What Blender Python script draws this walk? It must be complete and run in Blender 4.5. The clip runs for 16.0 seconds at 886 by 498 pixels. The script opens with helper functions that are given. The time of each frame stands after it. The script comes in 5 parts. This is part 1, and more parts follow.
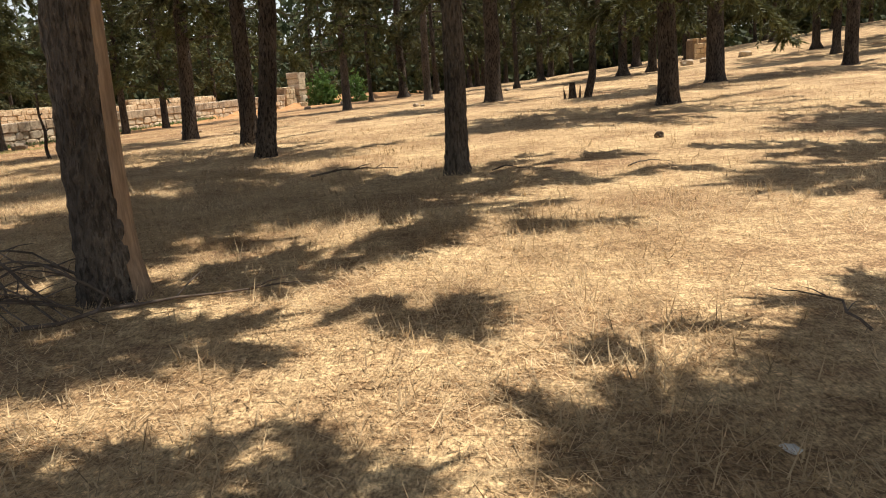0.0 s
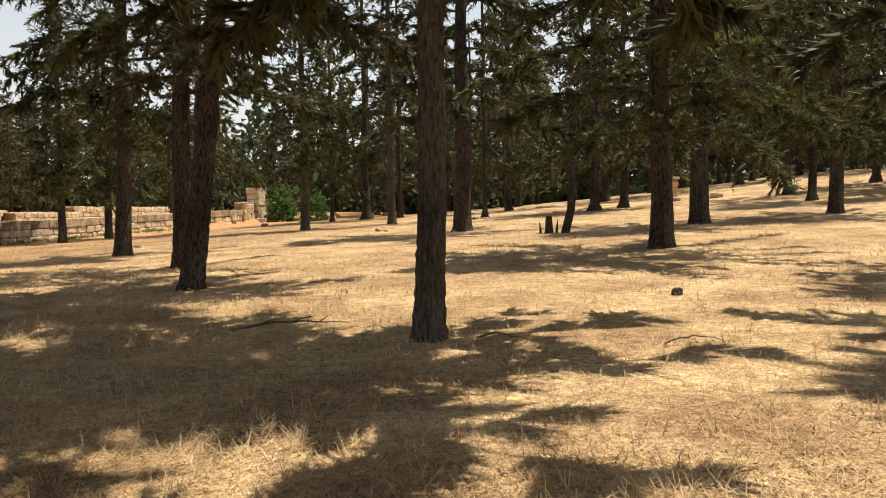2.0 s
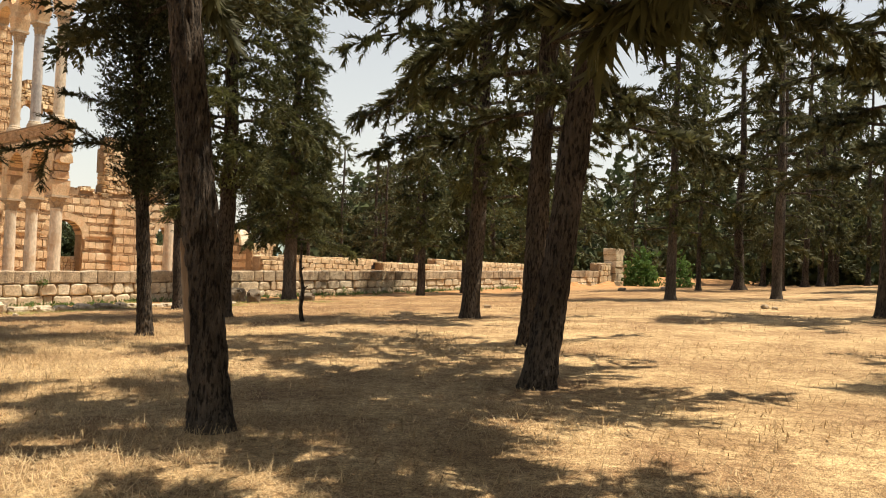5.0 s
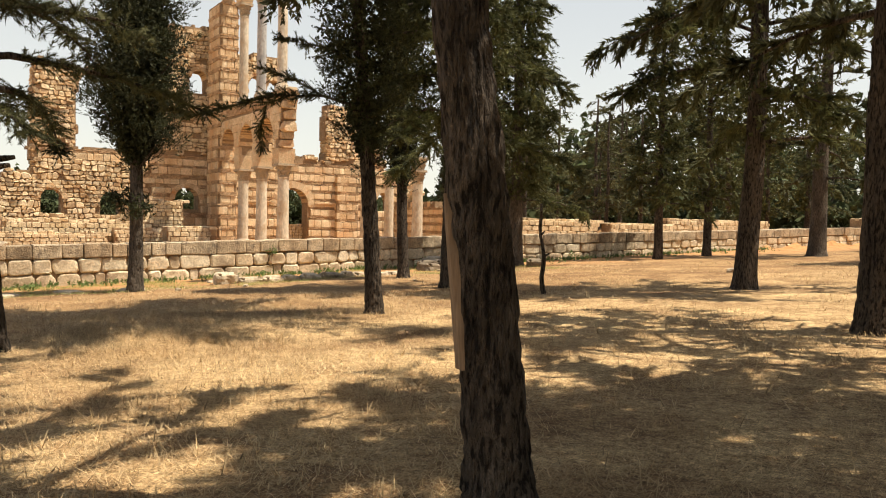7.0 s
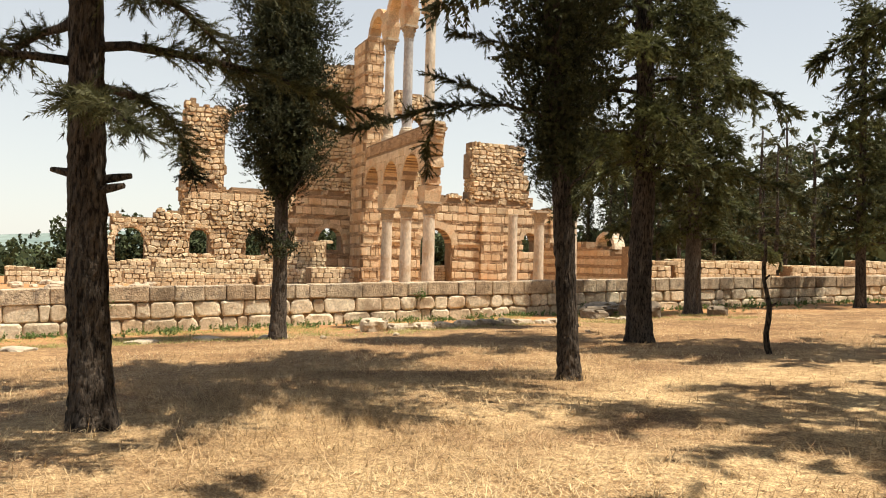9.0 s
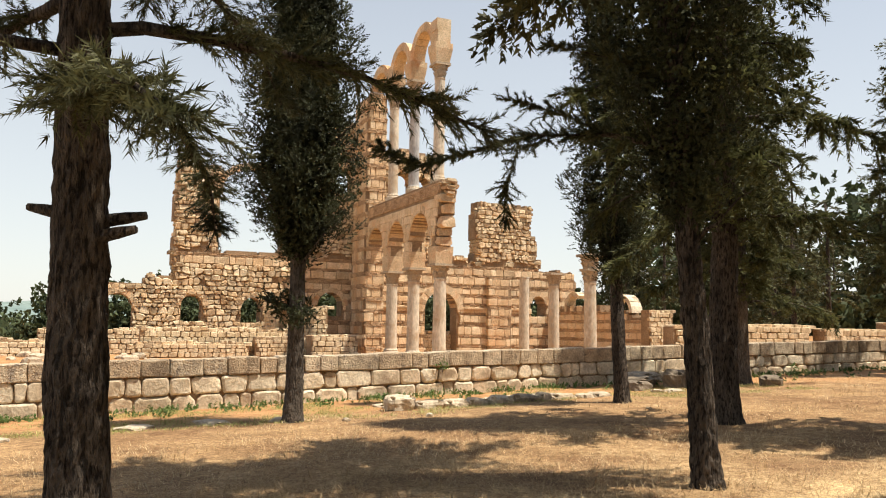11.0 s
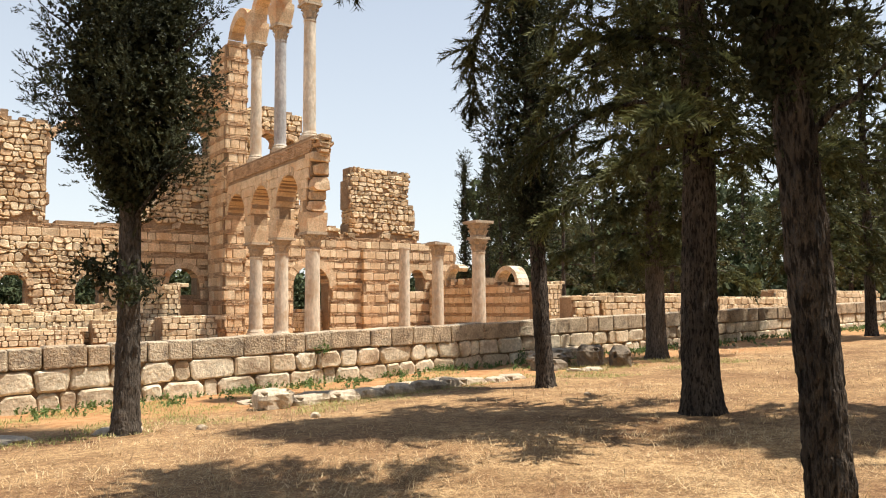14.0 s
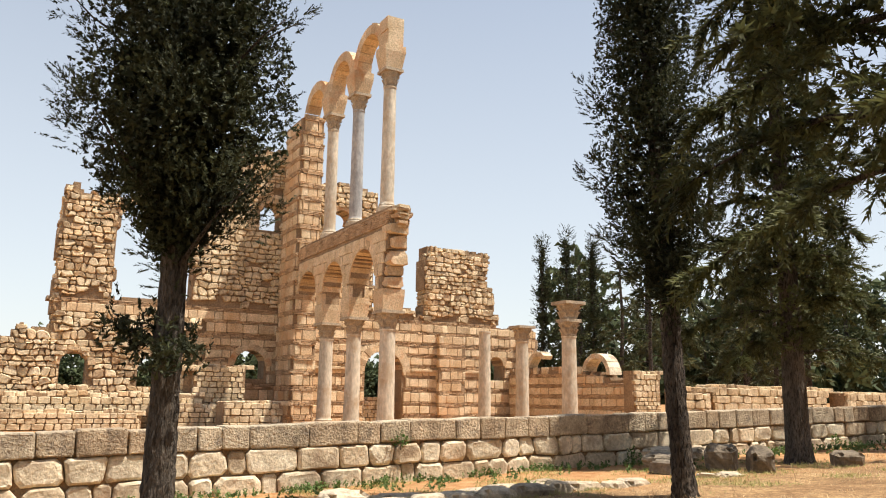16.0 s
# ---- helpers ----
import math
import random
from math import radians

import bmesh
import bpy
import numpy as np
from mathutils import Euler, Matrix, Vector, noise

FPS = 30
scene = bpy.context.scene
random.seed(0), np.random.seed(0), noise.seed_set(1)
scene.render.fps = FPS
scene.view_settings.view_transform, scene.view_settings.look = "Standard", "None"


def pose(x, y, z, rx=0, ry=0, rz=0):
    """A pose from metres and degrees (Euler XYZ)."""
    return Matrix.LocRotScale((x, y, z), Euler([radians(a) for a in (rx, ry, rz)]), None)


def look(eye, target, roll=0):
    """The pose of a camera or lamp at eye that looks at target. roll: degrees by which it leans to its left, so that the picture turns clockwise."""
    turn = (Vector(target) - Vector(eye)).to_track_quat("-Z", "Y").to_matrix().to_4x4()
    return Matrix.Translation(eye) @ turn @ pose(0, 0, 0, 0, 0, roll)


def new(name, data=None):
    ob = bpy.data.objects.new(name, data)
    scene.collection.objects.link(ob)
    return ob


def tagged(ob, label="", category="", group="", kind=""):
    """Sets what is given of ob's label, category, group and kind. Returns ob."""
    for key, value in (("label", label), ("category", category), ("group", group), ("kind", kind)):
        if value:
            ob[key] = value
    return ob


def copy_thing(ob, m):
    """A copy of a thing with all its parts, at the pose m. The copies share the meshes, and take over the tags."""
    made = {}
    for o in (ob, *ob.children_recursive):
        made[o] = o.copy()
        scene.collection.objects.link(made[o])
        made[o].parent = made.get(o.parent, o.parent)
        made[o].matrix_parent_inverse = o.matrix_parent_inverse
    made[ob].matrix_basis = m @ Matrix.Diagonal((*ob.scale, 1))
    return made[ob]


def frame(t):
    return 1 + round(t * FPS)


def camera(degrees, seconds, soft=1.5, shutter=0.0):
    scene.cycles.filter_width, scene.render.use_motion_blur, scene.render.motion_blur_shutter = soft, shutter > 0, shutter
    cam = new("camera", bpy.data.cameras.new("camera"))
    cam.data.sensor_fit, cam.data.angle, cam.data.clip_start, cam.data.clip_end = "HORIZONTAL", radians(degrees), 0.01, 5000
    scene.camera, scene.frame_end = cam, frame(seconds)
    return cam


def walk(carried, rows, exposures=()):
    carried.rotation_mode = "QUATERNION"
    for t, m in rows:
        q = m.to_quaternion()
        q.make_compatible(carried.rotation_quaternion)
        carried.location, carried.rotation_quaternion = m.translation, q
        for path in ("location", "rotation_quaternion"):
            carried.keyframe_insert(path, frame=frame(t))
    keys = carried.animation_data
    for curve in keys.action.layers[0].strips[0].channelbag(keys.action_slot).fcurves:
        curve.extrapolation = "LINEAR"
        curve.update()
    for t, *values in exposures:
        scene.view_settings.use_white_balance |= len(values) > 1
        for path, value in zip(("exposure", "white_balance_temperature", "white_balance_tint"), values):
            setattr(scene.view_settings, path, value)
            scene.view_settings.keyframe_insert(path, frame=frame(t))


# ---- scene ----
cam = camera(57.7, 16.0, soft=1.05)
PATH = [
    (0, (0.214, 2.37, 1.225), (0.18, 4.333, 0.841), -4.1),
    (0.5, (0.24, 3.04, 1.249), (0.369, 5.004, 0.897), -3.2),
    (1, (0.208, 3.712, 1.28), (0.401, 5.68, 0.98), -2.0),
    (1.5, (0.143, 4.343, 1.351), (0.307, 6.332, 1.218), -0.8),
    (2, (0.123, 5.099, 1.367), (0.206, 7.095, 1.277), -0.9),
    (2.5, (0.127, 5.851, 1.399), (0.289, 7.84, 1.276), 0.0),
    (3, (0.094, 6.526, 1.461), (0.138, 8.526, 1.429), 0.7),
    (3.5, (-0.045, 7.237, 1.476), (-0.204, 9.231, 1.479), 1.2),
    (4, (-0.314, 7.923, 1.543), (-0.74, 9.877, 1.565), 1.6),
    (4.2, (-0.398, 8.097, 1.545), (-0.922, 10.027, 1.576), 1.6),
    (6.3, (-2.182, 10.624, 1.491), (-3.207, 12.341, 1.484), 3.0),
    (6.5, (-2.407, 10.778, 1.535), (-3.494, 12.456, 1.502), 2.6),
    (7, (-2.976, 11.097, 1.54), (-4.18, 12.692, 1.477), 1.2),
    (7.5, (-3.573, 11.604, 1.597), (-4.968, 13.032, 1.726), -1.4),
    (8, (-4.172, 11.993, 1.524), (-5.604, 13.386, 1.614), 0.7),
    (8.5, (-4.796, 12.39, 1.527), (-6.225, 13.789, 1.572), 1.9),
    (9, (-5.474, 12.667, 1.496), (-6.926, 14.043, 1.53), 1.4),
    (9.5, (-6.097, 12.867, 1.542), (-7.559, 14.226, 1.662), 0.7),
    (9.7, (-6.368, 12.973, 1.563), (-7.837, 14.319, 1.731), 0.2),
    (11.8, (-8.67, 13.85, 1.535), (-10.067, 15.267, 1.737), 0.9),
    (12, (-8.84, 13.97, 1.509), (-10.227, 15.396, 1.717), 0.5),
    (12.5, (-9.451, 14.3, 1.45), (-10.791, 15.771, 1.657), -1.7),
    (13, (-9.989, 14.766, 1.476), (-11.243, 16.308, 1.694), -0.2),
    (13.5, (-10.438, 15.359, 1.474), (-11.663, 16.934, 1.601), -0.6),
    (14, (-10.925, 15.879, 1.45), (-12.094, 17.495, 1.592), -0.4),
    (14.5, (-11.433, 16.396, 1.454), (-12.657, 17.964, 1.662), -1.1),
    (15, (-11.984, 16.877, 1.408), (-13.205, 18.455, 1.548), -0.6),
    (15.5, (-12.447, 17.188, 1.439), (-13.720, 18.715, 1.665), -0.3),
    (16, (-13.052, 17.722, 1.285), (-14.338, 19.209, 1.653), 0.8),
]
walk(cam, [(t, look(eye, target, roll)) for t, eye, target, roll in PATH],
     exposures=[(0, 0.6, 6600, 12), (3, 0.58, 7300, 11), (4.2, 0.6, 7400, 11), (6.5, 0.66, 7400, 11), (9, 0.65, 7000, 11), (12, 0.67, 6700, 11), (14, 0.73, 6480, 11), (16, 0.68, 6550, 11)])

# ---- light ----
SUN = Vector((0.84, 0.54, 0.0)).normalized()
ELEV = radians(67)
world = bpy.data.worlds.new("sky")
scene.world = world
world.use_nodes = True
wn = world.node_tree
sky = wn.nodes.new("ShaderNodeTexSky")
sky.sky_type = "NISHITA"
sky.sun_disc = False
sky.sun_elevation = ELEV
sky.sun_rotation = math.atan2(SUN.x, SUN.y)
sky.air_density, sky.dust_density = 1.0, 0.8
haze = wn.nodes.new("ShaderNodeMix")
haze.data_type = "RGBA"
height, level = wn.nodes.new("ShaderNodeTexCoord"), wn.nodes.new("ShaderNodeSeparateXYZ")
thick = wn.nodes.new("ShaderNodeMapRange")
for k, val in enumerate((0.0, 0.75, 0.75, 0.12)):
    thick.inputs[k + 1].default_value = val
wn.links.new(height.outputs["Generated"], level.inputs[0])
wn.links.new(level.outputs["Z"], thick.inputs[0])
wn.links.new(thick.outputs[0], haze.inputs[0])
haze.inputs[7].default_value = (6.9, 7.2, 7.1, 1)
wn.links.new(sky.outputs[0], haze.inputs[6])
wn.links.new(haze.outputs[2], wn.nodes["Background"].inputs[0])
wn.nodes["Background"].inputs[1].default_value = 0.09
sun = new("sun", bpy.data.lights.new("sun", "SUN"))
sun.data.energy, sun.data.angle, sun.data.color = 5.0, radians(0.53), (1.0, 0.95, 0.86)
to_sun = SUN * math.cos(ELEV) + Vector((0, 0, math.sin(ELEV)))
sun.matrix_world = look(to_sun * 60, (0, 0, 0))

# ---- materials ----
def ramp(nt, fac, stops):
    r = nt.nodes.new("ShaderNodeValToRGB")
    while len(r.color_ramp.elements) < len(stops):
        r.color_ramp.elements.new(0.5)
    for e, (pos, col) in zip(r.color_ramp.elements, stops):
        e.position, e.color = pos, (*col, 1)
    nt.links.new(fac, r.inputs[0])
    return r.outputs[0]


def noise_of(nt, scale, detail=6, coord="Object", stretch=(1, 1, 1), rough=0.55):
    tc, mp, n = nt.nodes.new("ShaderNodeTexCoord"), nt.nodes.new("ShaderNodeMapping"), nt.nodes.new("ShaderNodeTexNoise")
    mp.inputs["Scale"].default_value = stretch
    n.inputs["Scale"].default_value, n.inputs["Detail"].default_value, n.inputs["Roughness"].default_value = scale, detail, rough
    if coord == "World":
        geo = nt.nodes.new("ShaderNodeNewGeometry")
        nt.links.new(geo.outputs["Position"], mp.inputs[0])
    else:
        nt.links.new(tc.outputs[coord], mp.inputs[0])
    nt.links.new(mp.outputs[0], n.inputs["Vector"])
    return n.outputs["Fac"]


def blend(nt, a, b, fac, mode="MIX"):
    m = nt.nodes.new("ShaderNodeMix")
    m.data_type, m.blend_type = "RGBA", mode
    for sock, val in ((m.inputs[6], a), (m.inputs[7], b), (m.inputs[0], fac)):
        if isinstance(val, tuple):
            sock.default_value = (*val, 1)
        elif isinstance(val, (int, float)):
            sock.default_value = val
        else:
            nt.links.new(val, sock)
    return m.outputs[2]


def surface(name, dark, light, scale, rough=0.9, fine=40.0, bump=0.4, depth=0.02, stain=None, stain_scale=0.6,
            random_by="", spread=0.35, coord="World", stretch=(1, 1, 1), translucent=0.0, warm=0.0):
    """A weathered surface: two noises of colour, an optional stain, a random tint per piece, and relief."""
    m = bpy.data.materials.new(name)
    m.use_nodes = True
    nt = m.node_tree
    bsdf = nt.nodes["Principled BSDF"]
    bsdf.inputs["Roughness"].default_value = rough
    bsdf.inputs["Specular IOR Level"].default_value = 0.25
    big = noise_of(nt, scale, 5, coord, stretch)
    small = noise_of(nt, fine, 6, coord, stretch)
    col = ramp(nt, big, [(0.3, dark), (0.7, light)])
    col = blend(nt, col, ramp(nt, small, [(0.3, (0.55, 0.55, 0.55)), (0.7, (1.2, 1.2, 1.2))]), 0.75, "MULTIPLY")
    if stain:
        where = ramp(nt, noise_of(nt, stain_scale, 7, coord, rough=0.65), [(0.5, (0, 0, 0)), (0.68, (1, 1, 1))])
        col = blend(nt, col, stain, where)
    if random_by:
        if random_by == "object":
            rnd = nt.nodes.new("ShaderNodeObjectInfo").outputs["Random"]
        else:
            rnd = nt.nodes.new("ShaderNodeNewGeometry").outputs["Random Per Island"]
        lo, hi = 1 - spread, 1 + spread * 0.6
        col = blend(nt, col, ramp(nt, rnd, [(0.0, (lo, lo * 0.97, lo * 0.93)), (0.28, (1, 0.99 - warm, 0.97 - 1.8 * warm)), (0.5, (1, 0.99, 0.97)), (0.72, (0.94, 0.95, 0.95)), (1.0, (hi, hi, hi * 0.99))]), 1.0, "MULTIPLY")
    nt.links.new(col, bsdf.inputs["Base Color"])
    if bump:
        b = nt.nodes.new("ShaderNodeBump")
        b.inputs["Strength"].default_value, b.inputs["Distance"].default_value = bump, depth
        nt.links.new(small, b.inputs["Height"])
        nt.links.new(b.outputs[0], bsdf.inputs["Normal"])
    if translucent:
        tr, mix = nt.nodes.new("ShaderNodeBsdfTranslucent"), nt.nodes.new("ShaderNodeMixShader")
        nt.links.new(col, tr.inputs[0])
        mix.inputs[0].default_value = translucent
        nt.links.new(bsdf.outputs[0], mix.inputs[1])
        nt.links.new(tr.outputs[0], mix.inputs[2])
        nt.links.new(mix.outputs[0], nt.nodes["Material Output"].inputs[0])
    return m


def soil():
    """Dry matted straw over dust, with reddish bare patches and bare orange earth beside the terrace wall."""
    m = surface("straw_ground", (0.36, 0.235, 0.125), (0.76, 0.57, 0.33), 0.8, 0.95, 34, 1.0, 0.03, stain=(0.32, 0.20, 0.11), stain_scale=0.45)
    nt = m.node_tree
    bsdf = nt.nodes["Principled BSDF"]
    col = bsdf.inputs["Base Color"].links[0].from_socket
    col = blend(nt, col, ramp(nt, noise_of(nt, 95, 4, "World", (1, 0.35, 1)), [(0.35, (0.45, 0.42, 0.38)), (0.6, (1.25, 1.25, 1.2))]), 0.8, "MULTIPLY")
    col = blend(nt, col, ramp(nt, noise_of(nt, 6, 6, "World", rough=0.7), [(0.35, (0.55, 0.46, 0.40)), (0.62, (1.15, 1.15, 1.12))]), 0.85, "MULTIPLY")
    col = blend(nt, col, ramp(nt, noise_of(nt, 19, 5, "World", rough=0.75), [(0.38, (0.58, 0.54, 0.50)), (0.58, (1.18, 1.18, 1.16))]), 0.8, "MULTIPLY")
    geo, dot, add = nt.nodes.new("ShaderNodeNewGeometry"), nt.nodes.new("ShaderNodeVectorMath"), nt.nodes.new("ShaderNodeMath")
    dot.operation, add.operation = "DOT_PRODUCT", "ADD"
    dot.inputs[1].default_value = (0.9397, -0.342, 0)
    nt.links.new(geo.outputs["Position"], dot.inputs[0])
    nt.links.new(dot.outputs["Value"], add.inputs[0])
    add.inputs[1].default_value = 33.61
    wob, sub = nt.nodes.new("ShaderNodeMath"), nt.nodes.new("ShaderNodeMath")
    wob.operation, sub.operation = "MULTIPLY_ADD", "MULTIPLY"
    nt.links.new(noise_of(nt, 0.9, 6, "World", rough=0.65), wob.inputs[0])
    wob.inputs[1].default_value = -4.0
    nt.links.new(add.outputs[0], wob.inputs[2])
    nt.links.new(wob.outputs[0], sub.inputs[0])
    sub.inputs[1].default_value = 0.2
    near = ramp(nt, sub.outputs[0], [(0.25, (1, 1, 1)), (0.6, (0, 0, 0))])
    earth = ramp(nt, noise_of(nt, 2.5, 8, "World", rough=0.7), [(0.35, (0.44, 0.22, 0.085)), (0.6, (0.64, 0.41, 0.2))])
    col = blend(nt, col, earth, near)
    wide = nt.nodes.new("ShaderNodeMath")
    wide.operation = "MULTIPLY"
    nt.links.new(wob.outputs[0], wide.inputs[0])
    wide.inputs[1].default_value = 0.06
    bare = ramp(nt, wide.outputs[0], [(0.55, (0.74, 0.66, 0.60)), (0.95, (1, 1, 1))])
    col = blend(nt, col, bare, 1.0, "MULTIPLY")
    nt.links.new(col, bsdf.inputs["Base Color"])
    return m


def bark_of(name, dark, light, crack=0.9):
    """Scaly bark: upright plates parted by dark fissures."""
    m = surface(name, dark, light, 2.0, 0.95, 14, 1.0, 0.06, stretch=(2, 2, 0.6), coord="Object")
    nt = m.node_tree
    bsdf = nt.nodes["Principled BSDF"]
    col = bsdf.inputs["Base Color"].links[0].from_socket
    plates = noise_of(nt, 11, 3, "Object", (3.2, 3.2, 0.8), 0.6)
    cracks = ramp(nt, plates, [(0.40, (0.16, 0.15, 0.14)), (0.52, (1.15, 1.15, 1.15))])
    col = blend(nt, col, cracks, crack, "MULTIPLY")
    flakes = ramp(nt, noise_of(nt, 34, 3, "Object", (2, 2, 1)), [(0.62, (1, 1, 1)), (0.72, (1.9, 1.85, 1.75))])
    col = blend(nt, col, flakes, 0.8, "MULTIPLY")
    nt.links.new(col, bsdf.inputs["Base Color"])
    deep = nt.nodes.new("ShaderNodeBump")
    deep.inputs["Strength"].default_value, deep.inputs["Distance"].default_value = 1.0, 0.08 * crack
    nt.links.new(plates, deep.inputs["Height"])
    nt.links.new(bsdf.inputs["Normal"].links[0].from_socket, deep.inputs["Normal"])
    nt.links.new(deep.outputs[0], bsdf.inputs["Normal"])
    return m


M = {
    "straw_ground": soil(),
    "straw": surface("straw", (0.40, 0.26, 0.13), (0.78, 0.60, 0.36), 0.5, 0.8, 9, 0, random_by="island", spread=0.6, translucent=0.25),
    "weed": surface("weed", (0.10, 0.17, 0.045), (0.19, 0.27, 0.09), 1.5, 0.7, 9, 0, random_by="island", translucent=0.25),
    "green_straw": surface("green_straw", (0.24, 0.27, 0.08), (0.50, 0.45, 0.17), 1.5, 0.75, 9, 0, random_by="island", translucent=0.25),
    "bark": bark_of("bark", (0.045, 0.035, 0.027), (0.15, 0.118, 0.09)),
    "bark_grey": bark_of("bark_grey", (0.07, 0.057, 0.045), (0.17, 0.138, 0.107), 0.6),
    "bare_wood": surface("bare_wood", (0.20, 0.13, 0.08), (0.36, 0.25, 0.16), 4, 0.85, 20, 0.6, 0.02, stretch=(3, 3, 0.3), coord="Object"),
    "cypress_leaf": surface("cypress_leaf", (0.018, 0.022, 0.012), (0.086, 0.096, 0.042), 1.2, 0.75, 6, 0, random_by="island", spread=0.5, translucent=0.15),
    "conifer_leaf": surface("conifer_leaf", (0.036, 0.044, 0.020), (0.165, 0.172, 0.065), 1.2, 0.7, 6, 0, random_by="island", spread=0.5, translucent=0.3),
    "pine_leaf": surface("pine_leaf", (0.036, 0.042, 0.022), (0.145, 0.145, 0.062), 0.9, 0.7, 6, 0, random_by="island", spread=0.5, translucent=0.28),
    "far_leaf": surface("far_leaf", (0.042, 0.058, 0.026), (0.11, 0.135, 0.06), 0.3, 0.8, 3, 0, random_by="island", spread=0.5, translucent=0.18),
    "broad_leaf": surface("broad_leaf", (0.08, 0.16, 0.04), (0.16, 0.27, 0.07), 1.0, 0.6, 6, 0, random_by="island", translucent=0.35),
    "limestone": surface("limestone", (0.56, 0.42, 0.25), (0.86, 0.71, 0.49), 1.3, 0.92, 14, 0.8, 0.03, stain=(0.34, 0.25, 0.16), stain_scale=2.2, random_by="island", spread=0.38, warm=0.1),
    "block": surface("block", (0.58, 0.48, 0.33), (0.84, 0.73, 0.55), 1.5, 0.92, 14, 0.8, 0.03, stain=(0.34, 0.26, 0.18), stain_scale=1.6, random_by="object", spread=0.25, warm=0.07),
    "coping": surface("coping", (0.36, 0.28, 0.19), (0.66, 0.54, 0.38), 2.4, 0.95, 20, 1.0, 0.06, stain=(0.20, 0.16, 0.12), stain_scale=4.5, random_by="object", spread=0.35, warm=0.06),
    "dressed": surface("dressed", (0.60, 0.44, 0.26), (0.86, 0.69, 0.47), 1.6, 0.9, 16, 0.9, 0.03, stain=(0.66, 0.42, 0.23), stain_scale=0.5, random_by="island", spread=0.28, warm=0.08),
    "arch_stone": surface("arch_stone", (0.54, 0.38, 0.22), (0.78, 0.62, 0.42), 1.8, 0.9, 16, 0.8, 0.03, stain=(0.52, 0.25, 0.10), stain_scale=0.9, random_by="object", spread=0.25),
    "brick": surface("brick", (0.42, 0.27, 0.155), (0.62, 0.44, 0.27), 3, 0.95, 20, 0.9, 0.03, random_by="island", spread=0.4),
    "mortar": surface("mortar", (0.25, 0.165, 0.095), (0.40, 0.28, 0.17), 2.0, 0.97, 18, 1.0, 0.04),
    "marble": surface("marble", (0.50, 0.42, 0.31), (0.70, 0.61, 0.47), 1.2, 0.8, 10, 0.5, 0.02, stain=(0.46, 0.34, 0.22), stain_scale=1.5, stretch=(1, 1, 0.4)),
    "marble_grey": surface("marble_grey", (0.36, 0.35, 0.33), (0.52, 0.49, 0.45), 1.4, 0.75, 10, 0.3, 0.01, stain=(0.26, 0.25, 0.24), stain_scale=1.5, stretch=(1, 1, 0.4)),
    "capital": surface("capital", (0.40, 0.31, 0.21), (0.58, 0.48, 0.35), 3, 0.9, 18, 0.8, 0.02, stain=(0.24, 0.18, 0.12), stain_scale=3),
    "twig": surface("twig", (0.07, 0.05, 0.035), (0.17, 0.13, 0.10), 4, 0.9, 20, 0),
    "rock": surface("rock", (0.42, 0.33, 0.23), (0.70, 0.58, 0.42), 3.0, 0.93, 16, 0.9, 0.03, stain=(0.20, 0.16, 0.12), stain_scale=3.0, random_by="object", spread=0.3),
    "dark_rock": surface("dark_rock", (0.14, 0.11, 0.08), (0.30, 0.24, 0.17), 3.0, 0.93, 16, 0.9, 0.03, random_by="object", spread=0.3),
    "far_hill": surface("far_hill", (0.16, 0.22, 0.20), (0.24, 0.29, 0.25), 0.004, 0.95, 0.05, 0),
    "pale_litter": surface("pale_litter", (0.6, 0.58, 0.52), (0.75, 0.72, 0.66), 9, 0.7, 20, 0),
    "cone": surface("cone", (0.06, 0.045, 0.03), (0.12, 0.09, 0.06), 8, 0.9, 30, 0.6),
}


# ---- building helpers ----
def mesh_of(name, verts, faces, mat, smooth=False):
    me = bpy.data.meshes.new(name)
    me.from_pydata([tuple(v) for v in verts], [], faces)
    me.materials.append(mat)
    if smooth:
        me.polygons.foreach_set("use_smooth", [True] * len(me.polygons))
    me.update()
    return me


def triangles(name, verts, mat):
    """One mesh of loose triangles from an array of shape (n, 3, 3)."""
    n = len(verts)
    me = bpy.data.meshes.new(name)
    me.vertices.add(n * 3)
    me.vertices.foreach_set("co", np.asarray(verts, dtype=np.float32).ravel())
    me.loops.add(n * 3)
    me.loops.foreach_set("vertex_index", np.arange(n * 3, dtype=np.int32))
    me.polygons.add(n)
    me.polygons.foreach_set("loop_start", np.arange(0, n * 3, 3, dtype=np.int32))
    me.materials.append(mat)
    me.update(calc_edges=True)
    me.validate()
    return me


def child(name, me, parent, label="", m=None):
    ob = new(name, me)
    ob.parent = parent
    if m is not None:
        ob.matrix_basis = m
    return tagged(ob, label) if label else ob


def thing(name, m, label, category, group="", kind=""):
    ob = new(name)
    ob.matrix_basis = m
    ob.empty_display_size = 0.2
    return tagged(ob, label, category, group, kind)


def lathe(profile, seg=24, squash=0.0, rng=None):
    """Verts and faces of a turned shape from (radius, height) pairs."""
    v, f = [], []
    for r, z in profile:
        for i in range(seg):
            a = 2 * math.pi * i / seg
            rr = r * (1 + (rng.uniform(-squash, squash) if rng else 0))
            v.append((rr * math.cos(a), rr * math.sin(a), z))
    for k in range(len(profile) - 1):
        for i in range(seg):
            j = (i + 1) % seg
            f.append((k * seg + i, k * seg + j, (k + 1) * seg + j, (k + 1) * seg + i))
    f.append(tuple(range(seg))[::-1])
    f.append(tuple((len(profile) - 1) * seg + i for i in range(seg)))
    return v, f


